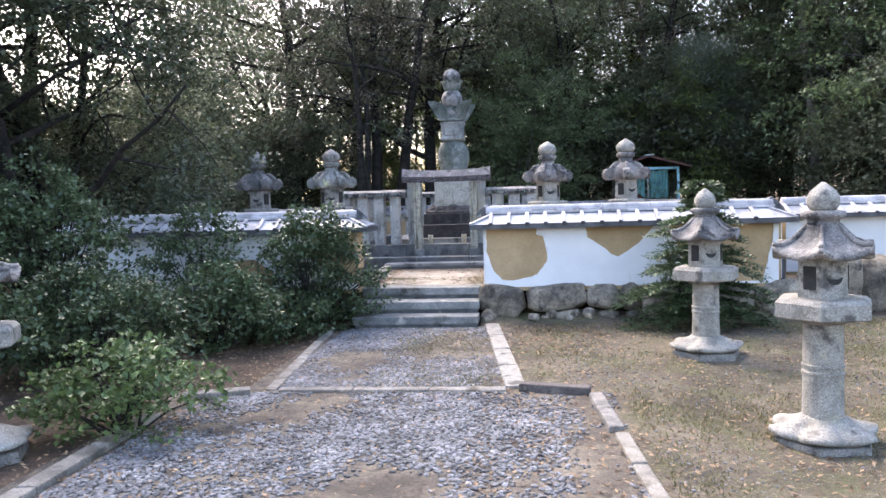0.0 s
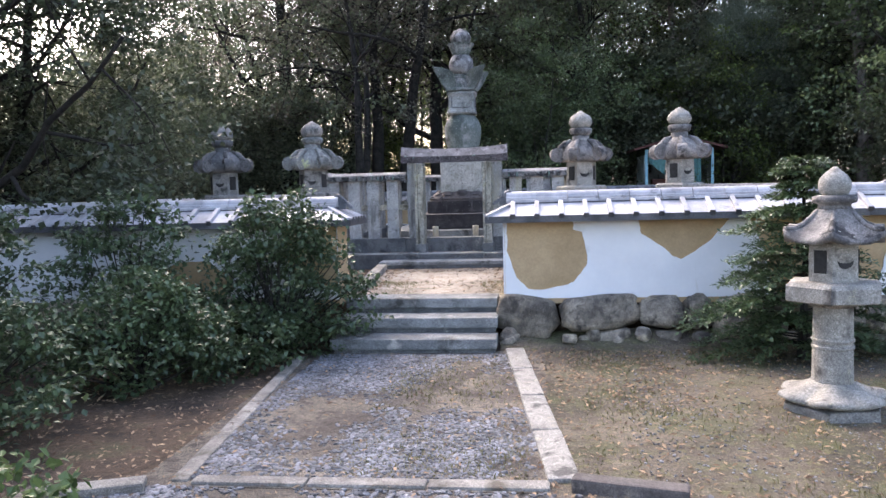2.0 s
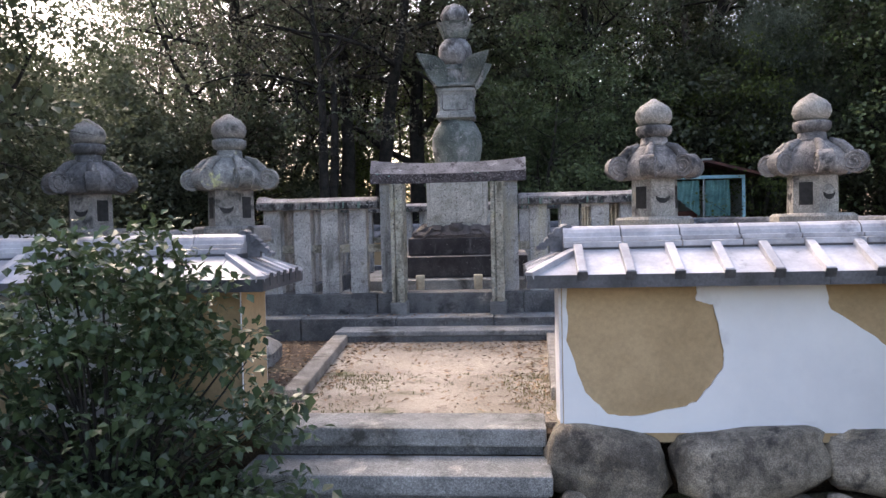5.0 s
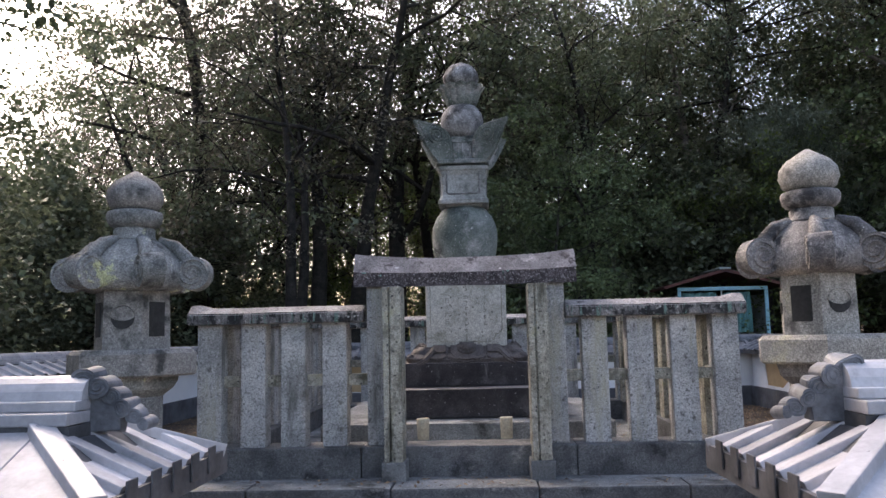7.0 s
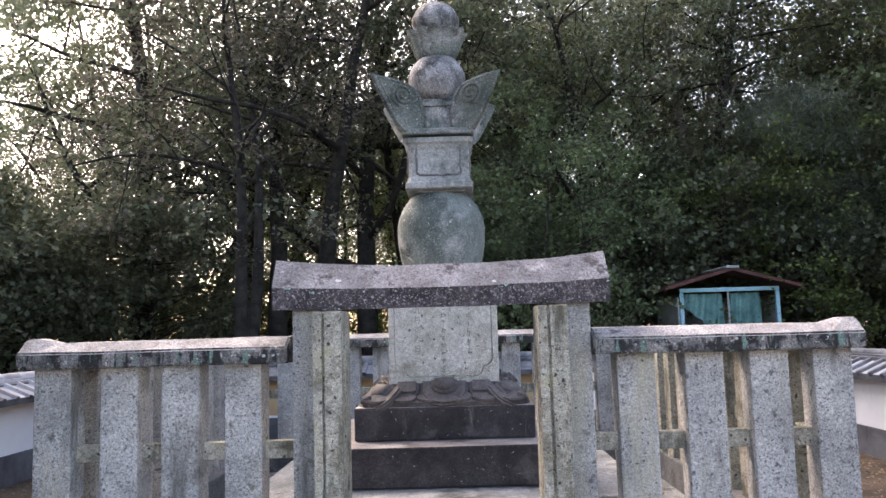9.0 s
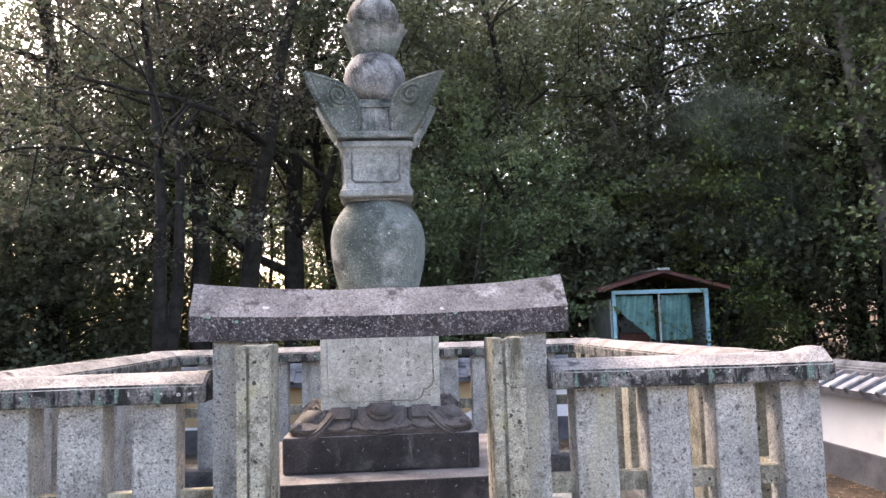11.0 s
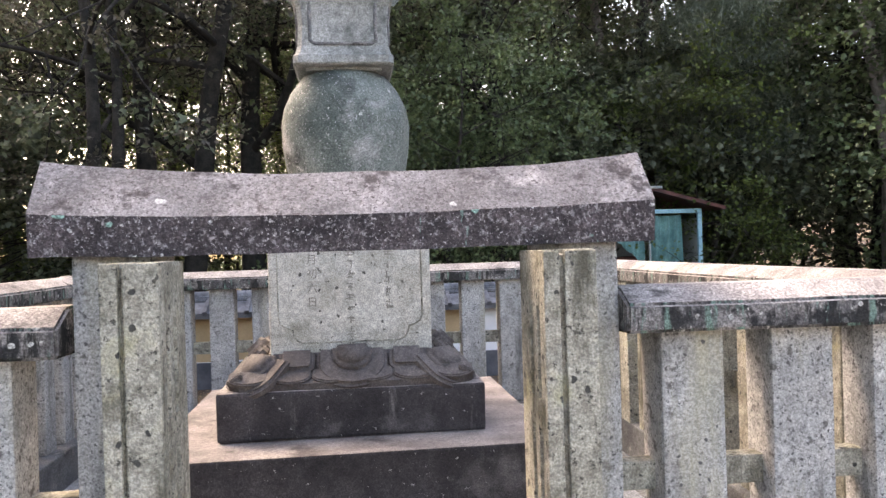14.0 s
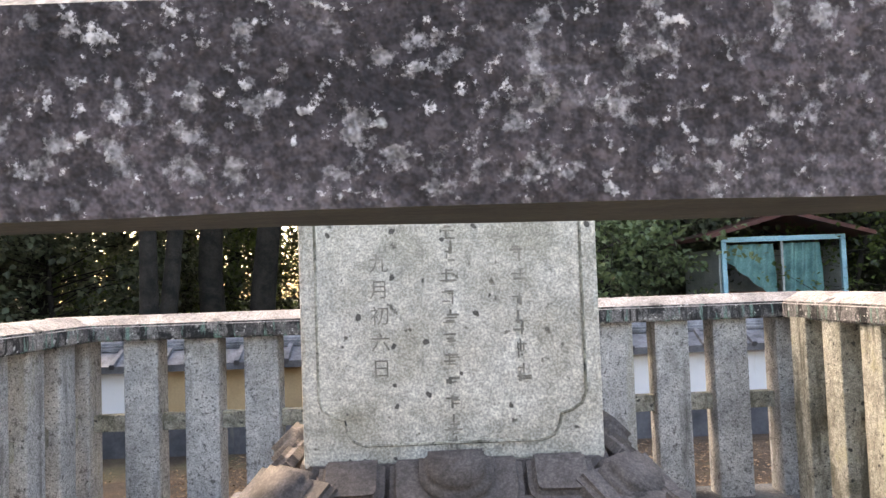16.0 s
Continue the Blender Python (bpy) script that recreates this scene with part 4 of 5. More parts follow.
def pan_mesh(w):
    return mesh_of("pan_tile", box(-w / 2 + 0.002, w / 2 - 0.002, -0.27, 0.0, -0.012, 0.006, 0.003), TILE)


def cap_mesh(w):
    bm = bmesh.new()
    n = 8
    rings = []
    for x in (-w / 2 + 0.003, w / 2 - 0.003):
        rings.append([bm.verts.new((x, -0.062 * math.cos(math.pi * k / n), 0.055 * math.sin(math.pi * k / n))) for k in range(n + 1)])
    for k in range(n):
        bm.faces.new((rings[0][k], rings[1][k], rings[1][k + 1], rings[0][k + 1]))
    bm.faces.new(rings[0])
    bm.faces.new(rings[1][::-1])
    bmesh.ops.recalc_face_normals(bm, faces=bm.faces)
    return mesh_of("ridge_tile", bm, TILE)


def ridge_ornament(parent, x, s):
    """A moulded cloud-scroll tile that steps down from the ridge in curls."""
    bm = bmesh.new()
    for cx, cz, r, w in ((-0.02, 0.052, 0.036, 0.05), (0.020, 0.040, 0.026, 0.062), (0.046, 0.016, 0.026, 0.046), (0.074, -0.004, 0.021, 0.058), (0.098, -0.026, 0.021, 0.044), (0.122, -0.040, 0.015, 0.05)):
        curl = volute(r, w)
        for v in curl.verts:
            v.co = Vector((x + s * (v.co.x + cx), v.co.y, v.co.z + cz + 1.37))
        me = bpy.data.meshes.new("curl")
        curl.to_mesh(me)
        curl.free()
        bm.from_mesh(me)
        bpy.data.meshes.remove(me)
    box(min(x - s * 0.06, x + s * 0.07), max(x - s * 0.06, x + s * 0.07), -0.022, 0.022, 1.31, 1.40, 0.004, bm)
    bmesh.ops.recalc_face_normals(bm, faces=bm.faces)
    part("ridge_end_ornament", roughen(bm, 0.010, 22), SLATE, parent, "grey moulded cloud-scroll ridge-end tile")


def sloped_tile(a, b, c, d, thick=0.018):
    """A slab under four corners that lie on one slope."""
    bm = bmesh.new()
    top = [bm.verts.new(p) for p in (a, b, c, d)]
    low = [bm.verts.new((p[0], p[1], p[2] - thick)) for p in (a, b, c, d)]
    bm.faces.new(top)
    bm.faces.new(low[::-1])
    for i in range(4):
        j = (i + 1) % 4
        bm.faces.new((top[j], top[i], low[i], low[j]))
    bmesh.ops.recalc_face_normals(bm, faces=bm.faces)
    return bm


EAVE_Y, EAVE_Z, TOP_Y, TOP_Z, OVER = 0.36, 1.212, 0.11, 1.325, 0.16


def hip_end(w, x, s):
    """The hipped end of a wall roof: end slope, two corner slopes, ribs, a dark eave edge."""
    run = EAVE_Y - TOP_Y
    xe, xt = x + s * OVER, x + s * (OVER - run)
    part("hip_tile", sloped_tile((xe, -EAVE_Y, EAVE_Z), (xe, EAVE_Y, EAVE_Z), (xt, TOP_Y, TOP_Z), (xt, -TOP_Y, TOP_Z)), TILE, w)

    def bar(lo, hi, wide=0.044, name="hip_rib"):
        o = part(name, box(-wide / 2, wide / 2, -0.5, 0.5, -0.014, 0.024, 0.004), TILE, w)
        lo, hi = Vector(lo), Vector(hi)
        o.matrix_basis = look(tuple((lo + hi) / 2), tuple(hi)) @ pose(0, 0, 0, 90, 0, 0) @ Matrix.Diagonal((1, (hi - lo).length, 1, 1))

    for e in (-1, 1):
        part("corner_tile", sloped_tile((xe, e * EAVE_Y, EAVE_Z), (xt, e * EAVE_Y, EAVE_Z), (xt, e * TOP_Y, TOP_Z), (xt + s * 0.004, e * TOP_Y, TOP_Z)), TILE, w)
        bar((xe, e * EAVE_Y, EAVE_Z + 0.006), (xt, e * TOP_Y, TOP_Z + 0.006), 0.05)
        part("eave_edge", box(min(xe, xt), max(xe, xt), min(e * (EAVE_Y + 0.012), e * (EAVE_Y - 0.002)), max(e * (EAVE_Y + 0.012), e * (EAVE_Y - 0.002)), EAVE_Z - 0.058, EAVE_Z + 0.004), TILE_DARK, w)
    part("eave_edge", box(min(xe, xe + s * 0.012), max(xe, xe + s * 0.012), -EAVE_Y - 0.01, EAVE_Y + 0.01, EAVE_Z - 0.058, EAVE_Z + 0.004), TILE_DARK, w)
    for y, share in ((-0.235, 0.5), (-0.115, 1.0), (0.0, 1.0), (0.115, 1.0), (0.235, 0.5)):
        bar((xe, y, EAVE_Z + 0.004), (xe - s * run * share, y, EAVE_Z + 0.004 + (TOP_Z - EAVE_Z) * share))
        piece("rib_end", DARK_END, w, pose(xe + s * 0.013, y, EAVE_Z + 0.003, 0, 0, 90 * s))
    ridge_ornament(w, x - s * 0.02, s)


def plaster_wall(name, m, length, label, holes=(), ends=(False, False), z0=0.42, footing=False):
    """A wall along local x from 0 to length; its front faces local -y. ends: which ends carry a hipped roof and an ornament."""
    w = thing(name, m, label, "wall", kind="structure")
    half = 0.19
    part("clay_core", box(0, length, -half, half, z0 - 0.05, 1.18), CLAY, w, "ochre clay where plaster has fallen")
    for y, t in ((-half - 0.001, -0.012), (half + 0.001, 0.012)):
        part("plaster_coat", layer_with_holes(0.003, length - 0.003, z0, 1.17, [list(h) for h in holes] if y < 0 else [], y, t), PLASTER, w, "white lime plaster, partly fallen")
    if footing:
        for y0, y1 in ((-half - 0.05, -half - 0.0135), (half + 0.0135, half + 0.05)):
            part("footing", box(0, length, y0, y1, 0.30, 0.66), FOOTING, w)
    if ends[0]:
        part("end_coat", box(-0.014, -0.001, -half, half, z0, 1.165), PLASTER, w, "white plastered wall end")
    a0, a1 = (-OVER if ends[0] else 0.0), (length + OVER if ends[1] else length)
    part("eave_board", box(a0 + 0.02, a1 - 0.02, -0.345, 0.345, 1.165, 1.194), TILE_DARK, w)
    part("roof_core", loft_roof(a0 + 0.03, a1 - 0.03), TILE_DARK, w)
    p0, p1 = (EAVE_Y - TOP_Y - OVER if ends[0] else 0.0), length - (EAVE_Y - TOP_Y - OVER if ends[1] else 0.0)
    count = max(1, round((p1 - p0) / 0.225))
    pitch = (p1 - p0) / count
    slope = math.degrees(math.atan2(TOP_Z - EAVE_Z, EAVE_Y - TOP_Y))
    pan, rib, cap, band = pan_mesh(pitch), rib_mesh(), cap_mesh(0.29), mesh_of("ridge_band", box(-0.143, 0.143, -0.125, 0.125, -0.014, 0.014, 0.004), TILE)
    edge_tile = mesh_of("eave_edge", box(-pitch / 2 + 0.001, pitch / 2 - 0.001, -0.026, -0.012, -0.058, 0.004), TILE_DARK)
    for side in (0, 180):
        for k in range(count):
            c = p0 + pitch * (k + 0.5)
            base = pose(c, 0, 0, 0, 0, side) @ pose(0, -TOP_Y, TOP_Z - 0.004, slope, 0, 0)
            piece("pan_tile", pan, w, base)
            piece("rib_tile", rib, w, base @ pose(pitch / 2 if side else -pitch / 2, 0, 0.008))
            piece("rib_end", DARK_END, w, base @ pose(pitch / 2 if side else -pitch / 2, -0.288, 0.006))
            piece("eave_edge", edge_tile, w, pose(c, 0, 0, 0, 0, side) @ pose(0, -EAVE_Y + 0.014, EAVE_Z))
    r0, r1 = (0.02 if ends[0] else 0.0), length - (0.02 if ends[1] else 0.0)
    # dark strip added as the shadow line between ridge bands and pans
    part("ridge_bed", box(r0, r1, -0.119, 0.119, 1.30, 1.334), TILE_DARK, w)
    n = max(1, round((r1 - r0) / 0.29))
    for k in range(n):
        c = r0 + (r1 - r0) * (k + 0.5) / n
        s = Matrix.Diagonal(((r1 - r0) / n / 0.29, 1, 1, 1))
        piece("ridge_band", band, w, pose(c, 0, 1.349) @ s)
        piece("ridge_band", band, w, pose(c, 0, 1.375) @ s @ Matrix.Diagonal((1, 0.72, 0.8, 1)))
        piece("ridge_tile", cap, w, pose(c, 0, 1.386) @ s)
    for flag, x, s in ((ends[0], 0.0, -1), (ends[1], length, 1)):
        if flag:
            hip_end(w, x, s)
    return w


def loft_roof(x0, x1):
    bm = bmesh.new()
    prof = [(-0.345, 1.196), (0.345, 1.196), (0.345, 1.20), (0.12, 1.305), (-0.12, 1.305), (-0.345, 1.20)]
    a = [bm.verts.new((x0 + (0.14 if z > 1.3 else 0), y, z)) for y, z in prof]
    b = [bm.verts.new((x1 - (0.14 if z > 1.3 else 0), y, z)) for y, z in prof]
    for i in range(6):
        bm.faces.new((a[i], a[(i + 1) % 6], b[(i + 1) % 6], b[i]))
    bm.faces.new(a[::-1])
    bm.faces.new(b)
    bmesh.ops.recalc_face_normals(bm, faces=bm.faces)
    return bm


DARK_END = mesh_of("rib_end", box(-0.025, 0.025, -0.005, 0.0, -0.04, 0.026, 0.002), TILE_DARK)
X0 = -0.56
patch_a = [(0.03, 1.16), (0.65, 1.16), (0.65, 1.07), (0.73, 1.05), (0.78, 0.82), (0.77, 0.73), (0.67, 0.60), (0.60, 0.55), (0.33, 0.50), (0.22, 0.51), (0.11, 0.62), (0.02, 0.88)]
patch_b = [(1.25, 1.16), (2.09, 1.16), (1.90, 0.94), (1.67, 0.79), (1.63, 0.78), (1.56, 0.81), (1.48, 0.89), (1.28, 1.02)]
patch_c = [(2.25, 1.16), (3.49, 1.16), (3.48, 0.95), (3.40, 0.62), (3.36, 0.45), (2.45, 0.44), (2.40, 0.8)]
plaster_wall("wall_south_east", pose(X0, 10.02, 0), 3.55, "white plaster wall with fallen patches and tiled roof", [patch_a, patch_b, patch_c], (True, True))
patch_d = [(-4.12 + 6.2, 0.56), (-4.05 + 6.2, 0.73), (-3.84 + 6.2, 0.82), (-3.56 + 6.2, 0.82), (-3.32 + 6.2, 0.67), (-3.27 + 6.2, 0.53), (-3.48 + 6.2, 0.45)]
patch_e = [(3.45, 1.169), (3.999, 1.169), (3.999, 0.50), (3.7, 0.55), (3.4, 0.9)]
plaster_wall("wall_south_west", pose(-6.2, 10.06, 0), 4.0, "white plaster wall with ochre patches and tiled roof", [patch_d, patch_e], (False, True))
wall_east = plaster_wall("wall_east", pose(3.0, 20.6, 0, 0, 0, -90), 10.2, "white plaster enclosure wall with grey footing", [[(0.5, 1.16), (1.7, 1.16), (1.6, 0.9), (1.2, 0.7), (0.6, 0.7)]], footing=True)
wall_north = plaster_wall("wall_north", pose(-6.2, 20.85, 0), 9.4, "white and ochre enclosure wall behind the tomb", [[(1.9, 1.16), (4.4, 1.16), (4.4, 0.72), (3.2, 0.66), (2.0, 0.7)], [(5.2, 1.16), (6.1, 1.16), (5.9, 0.8), (5.5, 0.62), (5.3, 0.6)]], footing=True)
for o in wall_north.children:
    if o.data.materials and o.data.materials[0] == TILE:
        o.data.materials[0] = SLATE  # darker colour stands in for dim light on this forest-facing wall
for o in wall_east.children:
    if o.name.startswith("ridge_") or o.name.startswith("rib_tile"):
        o.data.materials[0] = SLATE
plaster_wall("wall_west", pose(-6.0, 10.4, 0, 0, 0, 90), 10.2, "white plaster enclosure wall", footing=True)
plaster_wall("wall_far_east", pose(3.5, 11.4, 0), 6.0, "white plaster wall with tiled roof beyond a corner")

# ---- foundation stones ----
foot = thing("stone_foundation", pose(0, 0, 0), "rough fieldstone foundation under the plaster wall", "foundation", kind="structure")
random.seed(5)
for x0, x1, yw in ((-0.66, 3.2, 9.82), (-6.0, -2.75, 9.86)):
    x = x0
    while x < x1:
        w = random.choice((0.13, 0.22, 0.30, 0.36)) * random.uniform(0.9, 1.1)
        h = random.uniform(0.15, 0.23)
        part("fieldstone", rock(w, 0.17, h, x * 7), ROCK, foot, smooth=True).matrix_basis = pose(x + w, yw + random.uniform(-0.03, 0.02), 0.455 - h, random.uniform(-10, 10), random.uniform(-13, 13), random.uniform(-12, 12))
        if h < 0.19:
            part("fieldstone", rock(w * 0.7, 0.14, 0.075, x * 5), ROCK, foot, smooth=True).matrix_basis = pose(x + w * 1.1, yw - 0.06, 0.05, random.uniform(-9, 9), random.uniform(-12, 12), random.uniform(-9, 9))
        x += 2 * w * 0.97
    for k in range(int((x1 - x0) * 3)):
        part("fieldstone", rock(random.uniform(0.05, 0.11), 0.07, random.uniform(0.04, 0.07), k + x0), ROCK, foot, smooth=True).matrix_basis = pose(random.uniform(x0, x1), yw - 0.13 - random.uniform(0, 0.05), 0.05 + random.uniform(0, 0.05), 0, random.uniform(-20, 20), random.uniform(0, 90))
    bm = bmesh.new()
    n, rows_ = int((x1 - x0) * 10), []
    for q, z in ((0.0, 0.12), (0.10, 0.11), (0.20, 0.075), (0.34, 0.035), (0.50, 0.012), (0.58, -0.03)):
        rows_.append([bm.verts.new((x0 + 0.06 + (x1 - x0) * i / n, yw + 0.06 - q + 0.04 * noise.noise((i * 0.3, q * 9, x0)), z * (0.75 + 0.7 * noise.noise((i * 0.23 + 4, q * 3, x0))) + 0.004)) for i in range(n + 1)])
    for a, b in zip(rows_, rows_[1:]):
        for i in range(n):
            bm.faces.new((a[i], b[i], b[i + 1], a[i + 1]))
    tagged(part("earth_bank", bm, EARTH, smooth=True), "brown earth banked against the wall stones", "ground", kind="structure")
for x, y, sx, sy, sz in ((3.75, 10.25, 0.35, 0.3, 0.55), (4.4, 10.5, 0.3, 0.3, 0.4), (-4.1, 4.75, 0.3, 0.25, 0.16)):
    r = part("boulder", rock(sx, sy, sz, x), ROCK, smooth=True)
    r.matrix_basis = pose(x, y, sz * 0.7)
    tagged(r, "brown weathered boulder on the ground", "boulder")

# ---- shed ----
shed = thing("shed", pose(3.7, 24.9, 0.35), "small shed with red gable roof and blue-framed front", "shed")
part("side_wall", box(-0.95, -0.90, 0.02, 1.6, 0, 1.9), SHED_WALL, shed)
part("side_wall", box(0.90, 0.95, 0.02, 1.6, 0, 1.9), SHED_WALL, shed)
part("back_wall", box(-0.90, 0.90, 1.55, 1.6, 0, 1.9), SHED_WALL, shed)
for x in (-0.92, 0.86):
    part("frame_post", box(x, x + 0.07, -0.05, 0.015, 0, 1.98, 0.006), BLUE_PAINT, shed)
part("frame_beam", box(-0.92, 0.93, -0.05, 0.015, 1.985, 2.06, 0.006), BLUE_PAINT, shed)
part("mullion", box(-0.03, 0.0, -0.03, 0.01, 0.0, 1.983), SHED_WALL, shed)
for s in (-1, 1):
    part("roof_sheet", slab_from_outline([(0, 2.42), (0, 2.36), (s * 1.25, 2.02), (s * 1.25, 2.08)], -0.3, 1.7), SHED_RED, shed)
part("ridge_cap", box(-0.12, 0.12, -0.32, 1.72, 2.40, 2.45, 0.02), SHED_WALL, shed)
for x0, x1 in ((-0.8, -0.1), (0.05, 0.6)):
    bm = bmesh.new()
    n = 24
    rows_ = []
    for j in range(8):
        rows_.append([bm.verts.new((x0 + (x1 - x0) * i / n, 0.06 + 0.05 * math.sin(i * 0.9 + j * 0.3), 1.95 - j * 0.12 * (1 if x0 > 0 else 0.3 + 0.7 * i / n))) for i in range(n + 1)])
    for a, b in zip(rows_, rows_[1:]):
        for i in range(n):
            bm.faces.new((a[i], a[i + 1], b[i + 1], b[i]))
    part("tarp", bm, TARP, shed, "crumpled teal tarp hanging", smooth=True)

crate = part("crate", box(-0.3, 0.3, -0.2, 0.2, 0, 1.25, 0.02), SHED_RED)
crate.matrix_basis = pose(3.35, 25.6, 0.34)
tagged(crate, "dark red crate standing inside the shed", "crate")


# ---- trees ----
def rand_dir():
    z, a = random.uniform(-1, 1), random.uniform(0, 2 * math.pi)
    r = math.sqrt(1 - z * z)
    return Vector((r * math.cos(a), r * math.sin(a), z))


class Leaves:
    """Collects leaves as plain arrays; quick for large crowns."""

    def __init__(self):
        self.v, self.f = [], []

    def add(self, p, size, d, up, w=0.28):
        side = d.cross(up)
        side = side.normalized() if side.length > 1e-4 else Vector((1, 0, 0))
        k = len(self.v)
        m = p + d * (size * 0.5) + up * (size * w * 0.35)
        self.v += [p, p + d * size, m + side * (size * w), m - side * (size * w)]
        self.f += [(k, k + 3, k + 1), (k, k + 1, k + 2)]

    def cluster(self, c, r, count, size, flat=0.6, w=0.28):
        for _ in range(count):
            o = rand_dir() * (r * random.random() ** 0.45)
            o.z *= flat
            d = (rand_dir() + Vector((0, 0, -0.25)) + o.normalized() * 0.6).normalized()
            self.add(c + o, size * random.uniform(0.7, 1.3), d, (Vector((0, 0, 1)) + rand_dir() * 0.6).normalized(), w)

    def mesh(self, name, material):
        me = bpy.data.meshes.new(name)
        me.from_pydata([tuple(v) for v in self.v], [], self.f)
        me.materials.append(material)
        return me


def make_tree(name, label, seed, height, spread, trunk_r, crown_from, leaf_mat, bark, clumps, per, size, category="tree", lean=0.0, flat=0.6, w=0.28, clump_r=0.8):
    random.seed(seed)
    t = thing(name, pose(0, 0, 0), label, category, "forest trees")
    pts = [Vector((lean * (k / 8) ** 1.5 + 0.18 * math.sin(k * 0.9 + seed), 0.15 * math.sin(k * 1.3 + seed * 2), height * k / 8 * 0.93)) for k in range(9)]
    bm = tube(pts, [trunk_r * (1.35 if k == 0 else 1 - 0.10 * k) for k in range(9)], 10)
    leaves = Leaves()
    for k in range(clumps):
        u = crown_from + (1 - crown_from) * random.random() ** 0.8
        i = min(int(u * 8), 7)
        base = pts[i].lerp(pts[i + 1], u * 8 - i)
        reach = spread * (0.35 + 0.65 * math.sin(math.pi * min(1, (1.05 - u) / (1.05 - crown_from) * 0.8 + 0.1))) * random.uniform(0.4, 1.05)
        a = random.uniform(0, 2 * math.pi)
        end = base + Vector((reach * math.cos(a), reach * math.sin(a), random.uniform(0.0, 0.35) * reach))
        mid = base.lerp(end, 0.5) + Vector((random.uniform(-.15, .15), random.uniform(-.15, .15), random.uniform(-0.05, 0.2))) * reach * 0.5
        r = trunk_r * 0.28 * (1.1 - u * 0.6)
        tube([base, mid, end], [r, r * 0.7, r * 0.25], 5, bm)
        for q, f in ((end, 1.0), (mid.lerp(end, 0.5), 0.7)):
            leaves.cluster(q + rand_dir() * 0.2, clump_r * random.uniform(0.6, 1.25), int(per * f), size, flat, w)
    part("trunk", bm, bark, t, smooth=True)
    o = new("crown", leaves.mesh("crown", leaf_mat))
    o.parent = t
    return t


def broadleaf(name, label, seed, height, spread, trunk_r, bare, stems, leaf_mat, bark, size, per, limbs=9, droop=0.02, thin=0.68, lean=0.13):
    """A forking broadleaf tree: stems, spreading limbs, boughs, twigs with leaf sprays all along them."""
    random.seed(seed)
    t = thing(name, pose(0, 0, 0), label, "tree", "forest trees")
    bm, leaves = bmesh.new(), Leaves()

    def grow(p, d, r, length, level):
        steps = (9, 5, 4, 3)[level]
        pts, radii = [p], [r * (1.35 if level == 0 else 1)]
        for k in range(steps):
            d = (d + rand_dir() * (0.25 if level else 0.11) + Vector((0, 0, (0.06 - droop * level) if level else 0.05))).normalized()
            p = p + d * (length / steps)
            pts.append(p)
            radii.append(r * (1 - (0.85 if level == 0 else 0.7) * (k + 1) / steps))
        tube(pts, radii, (10, 7, 5, 4)[level], bm)
        if level == 3:
            for q in pts[1:]:
                if random.random() < thin:
                    leaves.cluster(q + rand_dir() * 0.12, random.uniform(0.28, 0.58), int(1.55 * per * random.uniform(0.6, 1.3)), size, 0.5, 0.40)
            return
        count = (limbs, 4, 4)[level]
        for k in range(count):
            u = bare + (0.97 - bare) * (k + random.random()) / count if level == 0 else 0.3 + 0.68 * (k + random.random()) / count
            i = min(int(u * steps), steps - 1)
            q = pts[i].lerp(pts[i + 1], u * steps - i)
            a = 2.4 * k + random.uniform(-0.5, 0.5)
            side = d.orthogonal().normalized()
            out = side * math.cos(a) + d.cross(side) * math.sin(a)
            nd = (d * random.uniform(0.15, 0.7) + out * random.uniform(0.8, 1.1)).normalized()
            reach = (spread * 0.85 * (1.1 - 0.55 * u), spread * 0.46, spread * 0.25)[level] * random.uniform(0.7, 1.2)
            grow(q, nd, max(radii[i] * (0.5 if level == 0 else 0.55), 0.006), reach, level + 1)

    for k in range(stems):
        a = 2 * math.pi * k / stems + seed
        tip = lean if stems > 1 else 0.04
        foot = Vector((0.25 * math.cos(a), 0.25 * math.sin(a), -0.1)) * (1 if stems > 1 else 0)
        grow(foot, Vector((tip * math.cos(a), tip * math.sin(a), 1)).normalized(), trunk_r, height * 0.86, 0)
    part("trunk", bm, bark, t, smooth=True)
    o = new("crown", leaves.mesh("crown", leaf_mat))
    o.parent = t
    return t


